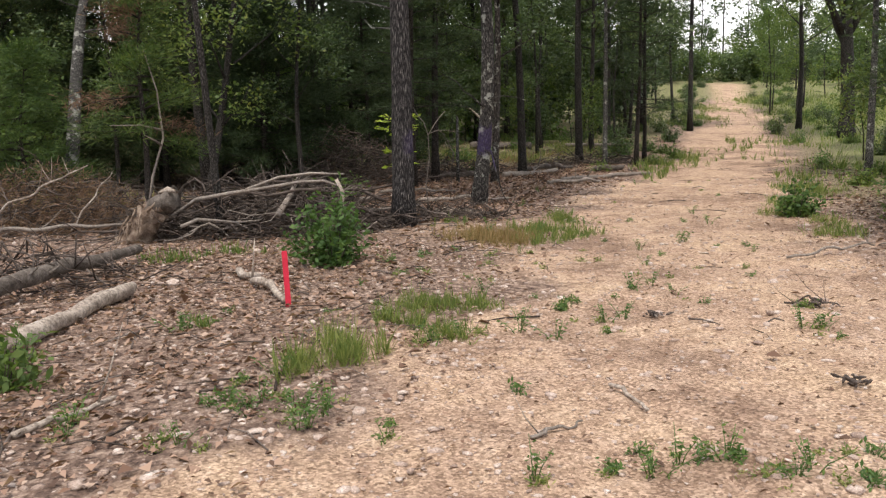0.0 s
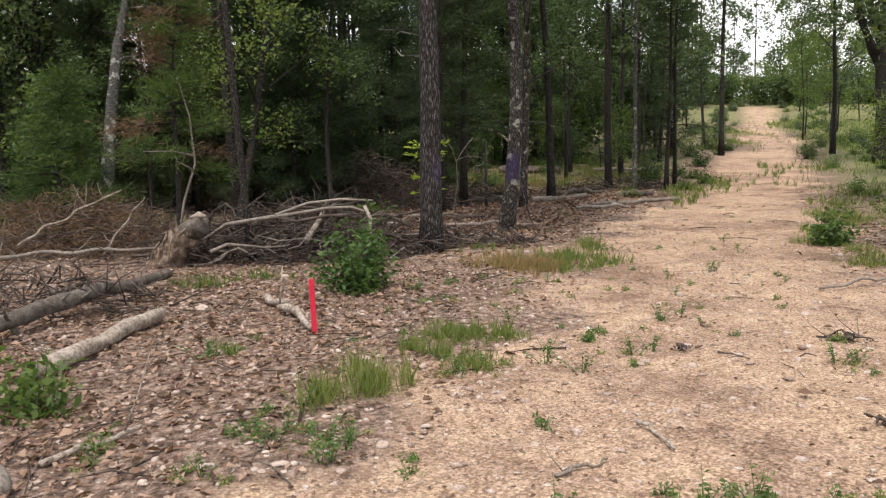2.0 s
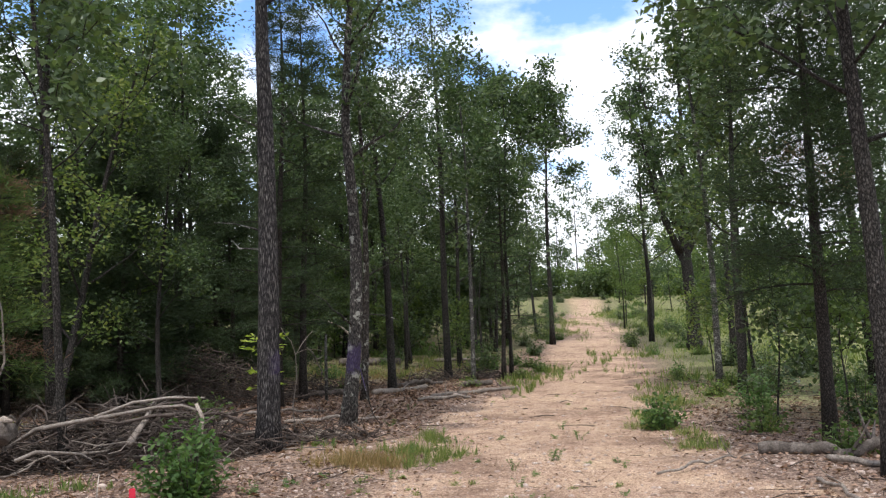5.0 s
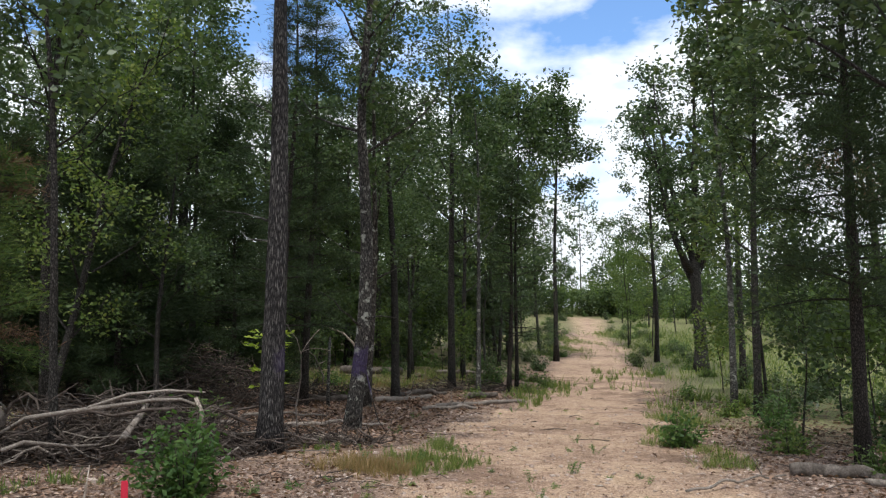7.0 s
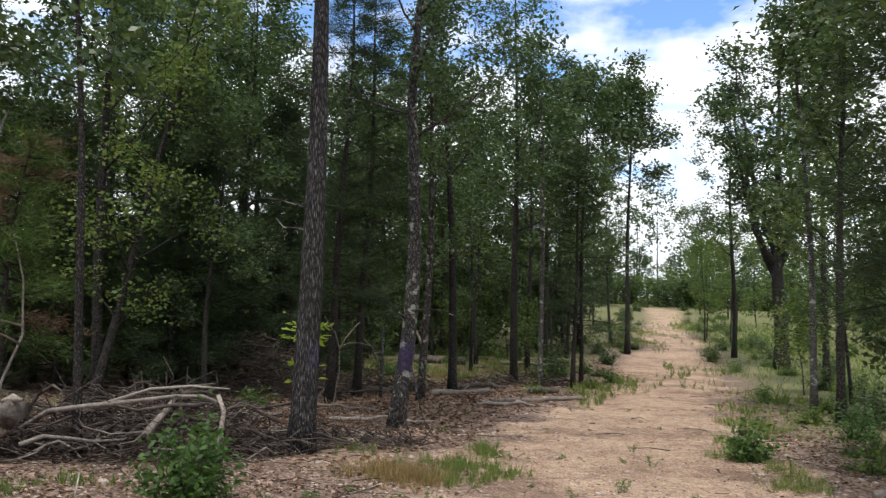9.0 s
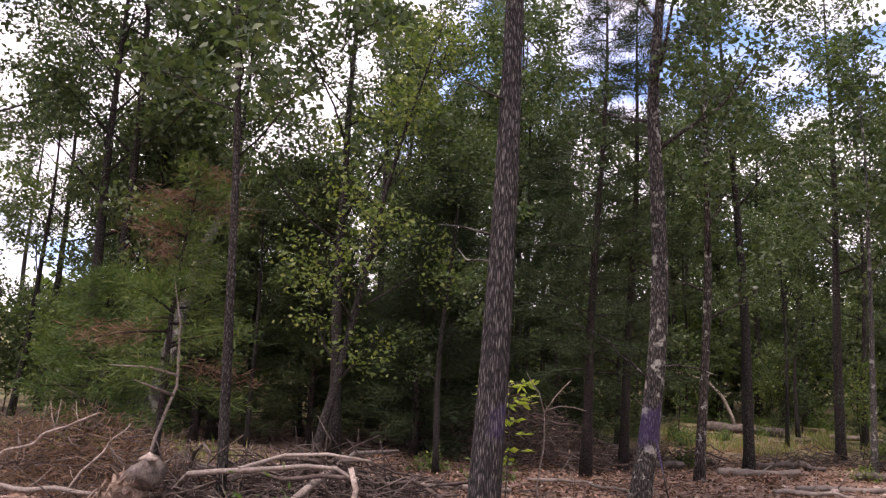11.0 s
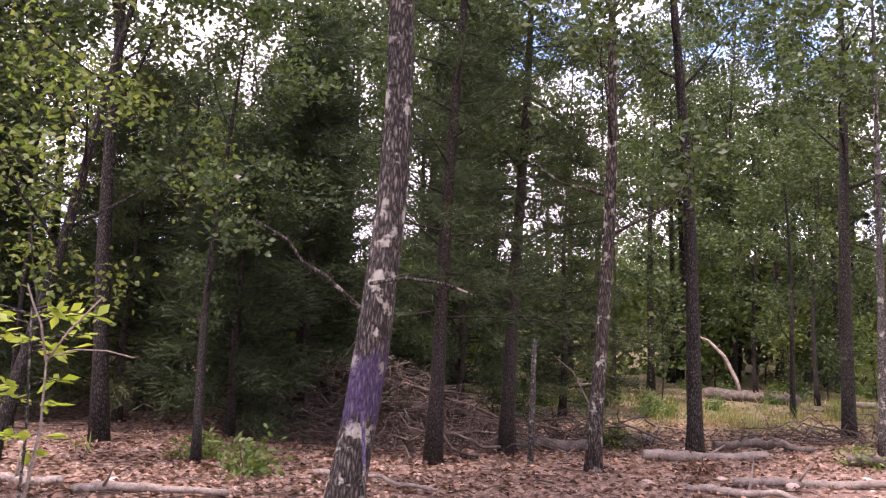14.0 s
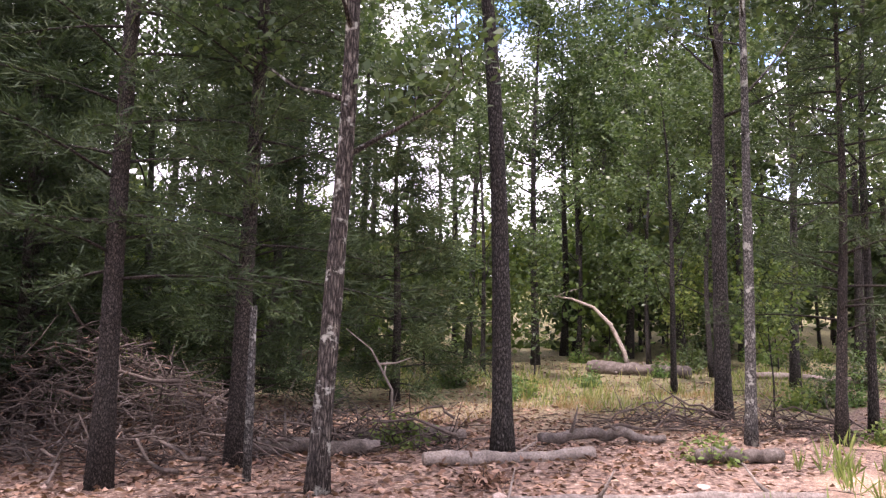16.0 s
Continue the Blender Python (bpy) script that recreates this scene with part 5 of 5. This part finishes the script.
WEEDS = [weed(1, 0.13, 5, BUSH_LEAF), weed(2, 0.08, 6, GRASS), weed(3, 0.17, 4, BUSH_LEAF), weed(4, 0.05, 4, GRASS)]
for x, y in ((0.76, 5.79), (0.9, 5.2), (1.29, 6.01), (0.43, 7.57), (-0.11, 8.24), (-0.74, 3.38), (-1.33, 3.65), (-1.75, 3.38), (-1.57, 3.88), (-1.08, 3.78), (-0.86, 4.53), (-0.2, 2.74),
             (0.16, 2.86), (0.73, 2.55), (0.66, 2.64), (1.11, 2.71), (0.32, 2.76), (0.49, 2.78), (-1.97, 5.59), (-2.33, 3.69), (-2.97, 4.94), (-0.18, 4.97), (-0.43, 4.8), (-1.46, 4.19),
             (2.05, 4.46), (2.08, 4.7), (0.6, 2.81), (1.05, 2.47), (0.88, 2.49), (-1.33, 3.93), (-1.27, 3.45), (-1.6, 3.82), (-1.07, 3.62), (-1.72, 3.29), (-2.27, 3.59), (2.4, 5.18), (2.08, 4.6), (0.73, 5.65), (0.8, 4.94)):
    for k in range(3):
        plant(WEEDS, x + random.gauss(0, 0.07), y + random.gauss(0, 0.06), "weeds on the track")
for k in range(90):
    y = random.uniform(4.5, 11)
    x = random.gauss(0.0, 1.0) + 0.3 * (y - 4.5)
    plant(WEEDS, x, y, "weeds on the track")
for k in range(60):
    y = random.uniform(2.6, 17)
    x = random.uniform(-3, 9)
    if float(inside_track(x, y)) > -1.5 and random.random() < 0.8:
        plant(WEEDS, x, y, "weeds on the track")


# ---- loose cover: stones, dead leaves, twigs ----
def scatter(rng, n, x0, x1, y0, y1, keep):
    p = np.column_stack([rng.uniform(x0, x1, n), y0 + (y1 - y0) * rng.uniform(0, 1, n) ** 1.5])
    rim = np.minimum(np.minimum(p[:, 0] - x0, x1 - p[:, 0]), np.minimum(p[:, 1] - y0 + 1.0, y1 - p[:, 1]))
    return p[rng.uniform(size=n) < keep(p[:, 0], p[:, 1]) * np.clip(rim / 2.5, 0, 1)]


def stones(name, n, lo, hi, keep, label, seed, box, small=False):
    rng = np.random.default_rng(seed)
    bm = bmesh.new()
    bmesh.ops.create_icosphere(bm, subdivisions=1, radius=1)
    if small:
        bm.clear()
        bmesh.ops.create_cube(bm, size=1.4)
    bm.verts.ensure_lookup_table(), bm.verts.index_update()
    bv = np.array([v.co[:] for v in bm.verts])
    bf = np.array([[v.index for v in f.verts] for f in bm.faces])
    bm.free()
    p = scatter(rng, n, *box, keep)
    m = len(p)
    size = lo * (hi / lo) ** (rng.uniform(0, 1, (m, 1)) ** 2.2)
    dims = size * rng.uniform(0.55, 1.2, (m, 3)) * (1.25, 1.0, 0.55)
    a = rng.uniform(0, 6.28, m)
    v = bv[None] * (1 + rng.normal(0, 0.3 if small else 0.16, (m, len(bv), 1))) * dims[:, None]
    c, s = np.cos(a)[:, None], np.sin(a)[:, None]
    x, y = c * v[..., 0] - s * v[..., 1], s * v[..., 0] + c * v[..., 1]
    z = v[..., 2] + (lift(p[:, 0], p[:, 1]) + 0.15 * dims[:, 2])[:, None]
    V = np.stack([x + p[:, :1], y + p[:, 1:], z], -1).reshape(-1, 3)
    F = (bf[None] + (np.arange(m) * len(bv))[:, None, None]).reshape(-1, bf.shape[1])
    return tagged(new(name, mesh_of(name, V, F, STONE)), label, "stones", kind="stuff")


def on_left(x, y):
    e = inside_track(x, y)
    return np.where(e < 0.5, 1.0, 0.42) * np.clip(1.4 - y / 22, 0.15, 1)


stones("gravel", 34000, 0.009, 0.036, on_left, "pale pinkish gravel strewn over the soil", 1, (-8, 9, 0, 19))
stones("fine_gravel", 30000, 0.004, 0.014, lambda x, y: np.clip(1.15 - y / 14, 0.2, 1), "fine pinkish gravel covering the track", 6, (-6.5, 7.5, 0.8, 13), True)
stones("cobbles", 700, 0.025, 0.055, lambda x, y: np.where(inside_track(x, y) < 0, 0.7, 0.12), "scattered pale fist-sized stones", 2, (-8, 9, 0.5, 24))


def rock(x, y, r, seed, label="pale rounded rock on leaf litter"):
    rng = np.random.default_rng(seed)
    bm = bmesh.new()
    bmesh.ops.create_icosphere(bm, subdivisions=3, radius=1)
    ph = rng.uniform(0, 6, 6)
    for v in bm.verts:
        k = 1 + 0.16 * math.sin(2.3 * v.co.x + ph[0]) + 0.14 * math.sin(2.9 * v.co.y + ph[1]) + 0.1 * math.sin(4.1 * v.co.z + ph[2])
        v.co = Vector((v.co.x * 1.25, v.co.y, v.co.z * 0.75)) * k * r
    me = bpy.data.meshes.new("rock")
    bm.to_mesh(me)
    bm.free()
    me.materials.append(STONE)
    me.polygons.foreach_set("use_smooth", np.ones(len(me.polygons), bool))
    ob = new("rock", me)
    ob.matrix_basis = pose(x, y, gz(x, y) + 0.3 * r, 0, 0, rng.uniform(0, 360))
    return tagged(ob, label, "rock")


for k, (x, y, r) in enumerate(((-2.48, 7.3, 0.085), (0.57, 11.76, 0.12), (0.25, 11.6, 0.08), (2.58, 6.07, 0.06), (-1.9, 8.9, 0.09), (3.9, 18.3, 0.09), (4.6, 18.0, 0.12), (3.1, 17.6, 0.08),
                               (5.5, 18.9, 0.1), (2.2, 15.6, 0.08), (4.7, 6.9, 0.07), (4.95, 6.3, 0.06), (1.25, 5.2, 0.055), (-0.9, 8.2, 0.06), (1.6, 14.6, 0.1), (-1.6, 14.9, 0.09))):
    rock(x, y, 0.55 * r, 90 + k)


def dead_leaves(name, n, keep, label, seed, box, size=0.085):
    rng = np.random.default_rng(seed)
    p = scatter(rng, n, *box, keep)
    pts = np.column_stack([p, lift(p[:, 0], p[:, 1]) + rng.uniform(0.004, 0.03, len(p))])
    way = rng.normal(size=(len(p), 3)) * (1, 1, 0.15)
    v, f = leaf_arrays(rng, pts, size, size * 0.6, 3.0, way, 0.36)
    return tagged(new(name, mesh_of(name, v, f, LITTER)), label, "leaves", kind="stuff")


def in_wood(x, y):
    return np.clip(0.25 - 0.5 * inside_track(x, y), 0.015, 1)


dead_leaves("leaf_litter", 34000, in_wood, "carpet of brown and tan dead oak leaves", 3, (-13, 14, -4, 36))
dead_leaves("leaf_litter", 26000, lambda x, y: np.clip(-0.5 * inside_track(x, y), 0, 1), "thick brown leaf litter under the oaks", 5, (-5, 8.5, 11, 25))
dead_leaves("leaf_litter", 30000, in_wood, "carpet of brown and tan dead oak leaves", 4, (-6.5, 2, 0, 11), 0.05)
dead_leaves("leaf_litter", 17000, lambda x, y: np.clip((x - 2.9 - 0.28 * (y - 4.0)) / 2.0, 0.0, 1), "brown dead leaves and bark bits beside the track", 7, (1.5, 10.5, 1.5, 12), 0.06)


def fallen_twigs(n, seed):
    rng = np.random.default_rng(seed)
    p = scatter(rng, n, -12, 13, -3, 34, lambda x, y: np.clip(0.3 - 0.4 * inside_track(x, y), 0.06, 1))
    h = Heap()
    for x, y in p:
        a, L = rng.uniform(0, 6.28), rng.uniform(0.1, 0.6)
        z = float(lift(x, y)) + 0.012
        d = np.array([math.cos(a), math.sin(a), 0]) * L
        c = np.array([x, y, z])
        h.tube(np.stack([c, c + d * 0.5 + rng.normal(0, 0.025, 3) * (1, 1, 0.5) + (0, 0, 0.02), c + d]), np.array([1, 0.8, 0.4]) * rng.uniform(0.002, 0.008), 4)
    tagged(new("fallen_twigs", h.mesh("fallen_twigs", TWIGWOOD)), "thin dead twigs strewn over the litter", "twigs", kind="stuff")


dead_leaves("leaf_scraps", 17000, lambda x, y: np.where(inside_track(x, y) > -0.5, 0.6, 0.2), "small dark leaf scraps on the track", 7, (-5, 8.5, 0.5, 15), 0.034)
fallen_twigs(7600, 9)


def debris(x, y, seed):
    rng = np.random.default_rng(seed)
    h = Heap()
    for k in range(22):
        c = rng.normal(0, 0.035, 3) * (1, 1, 0.3) + (0, 0, 0.03)
        d = rng.normal(0, 0.03, 3) * (1, 1, 0.5)
        h.tube(np.stack([c, c + d * 0.5, c + d]), [0.008, 0.009, 0.004], 5)
    ob = new("debris_clump", h.mesh("debris_clump", TWIGWOOD))
    ob.matrix_basis = pose(x, y, gz(x, y))
    tagged(ob, "dark clump of twigs and dead leaves on gravel", "debris", kind="stuff")


debris(1.2, 5.15, 1), debris(1.62, 3.5, 2), debris(2.45, 5.2, 3)

# growth that closes the far end of the track and its left bank
for k in range(5):
    plant([FAR_KINDS[0], FAR_KINDS[2]], 38 + 3.2 * k + random.uniform(-1, 1), random.uniform(89, 96), "trees of the wood")
for k in range(12):
    plant(THICKETS, random.uniform(41, 56), random.uniform(87.5, 90), "thickets of the wood", 0.4)
for k in range(46):
    y = random.uniform(24, 84)
    plant(SHRUBS, float(np.interp(y, LEFT_Y, LEFT_X)) - random.uniform(0.3, 3.2), y, "undergrowth")
for k in range(40):
    y = random.uniform(20, 84)
    plant(SHRUBS, float(np.interp(y, RIGHT_Y, RIGHT_X)) + random.uniform(0.3, 5), y, "undergrowth")
for x, y in ((-9.6, 19.6), (-11.0, 21.4), (-8.4, 18.6)):
    plant([KINDS[5]], x, y, "trees of the wood")
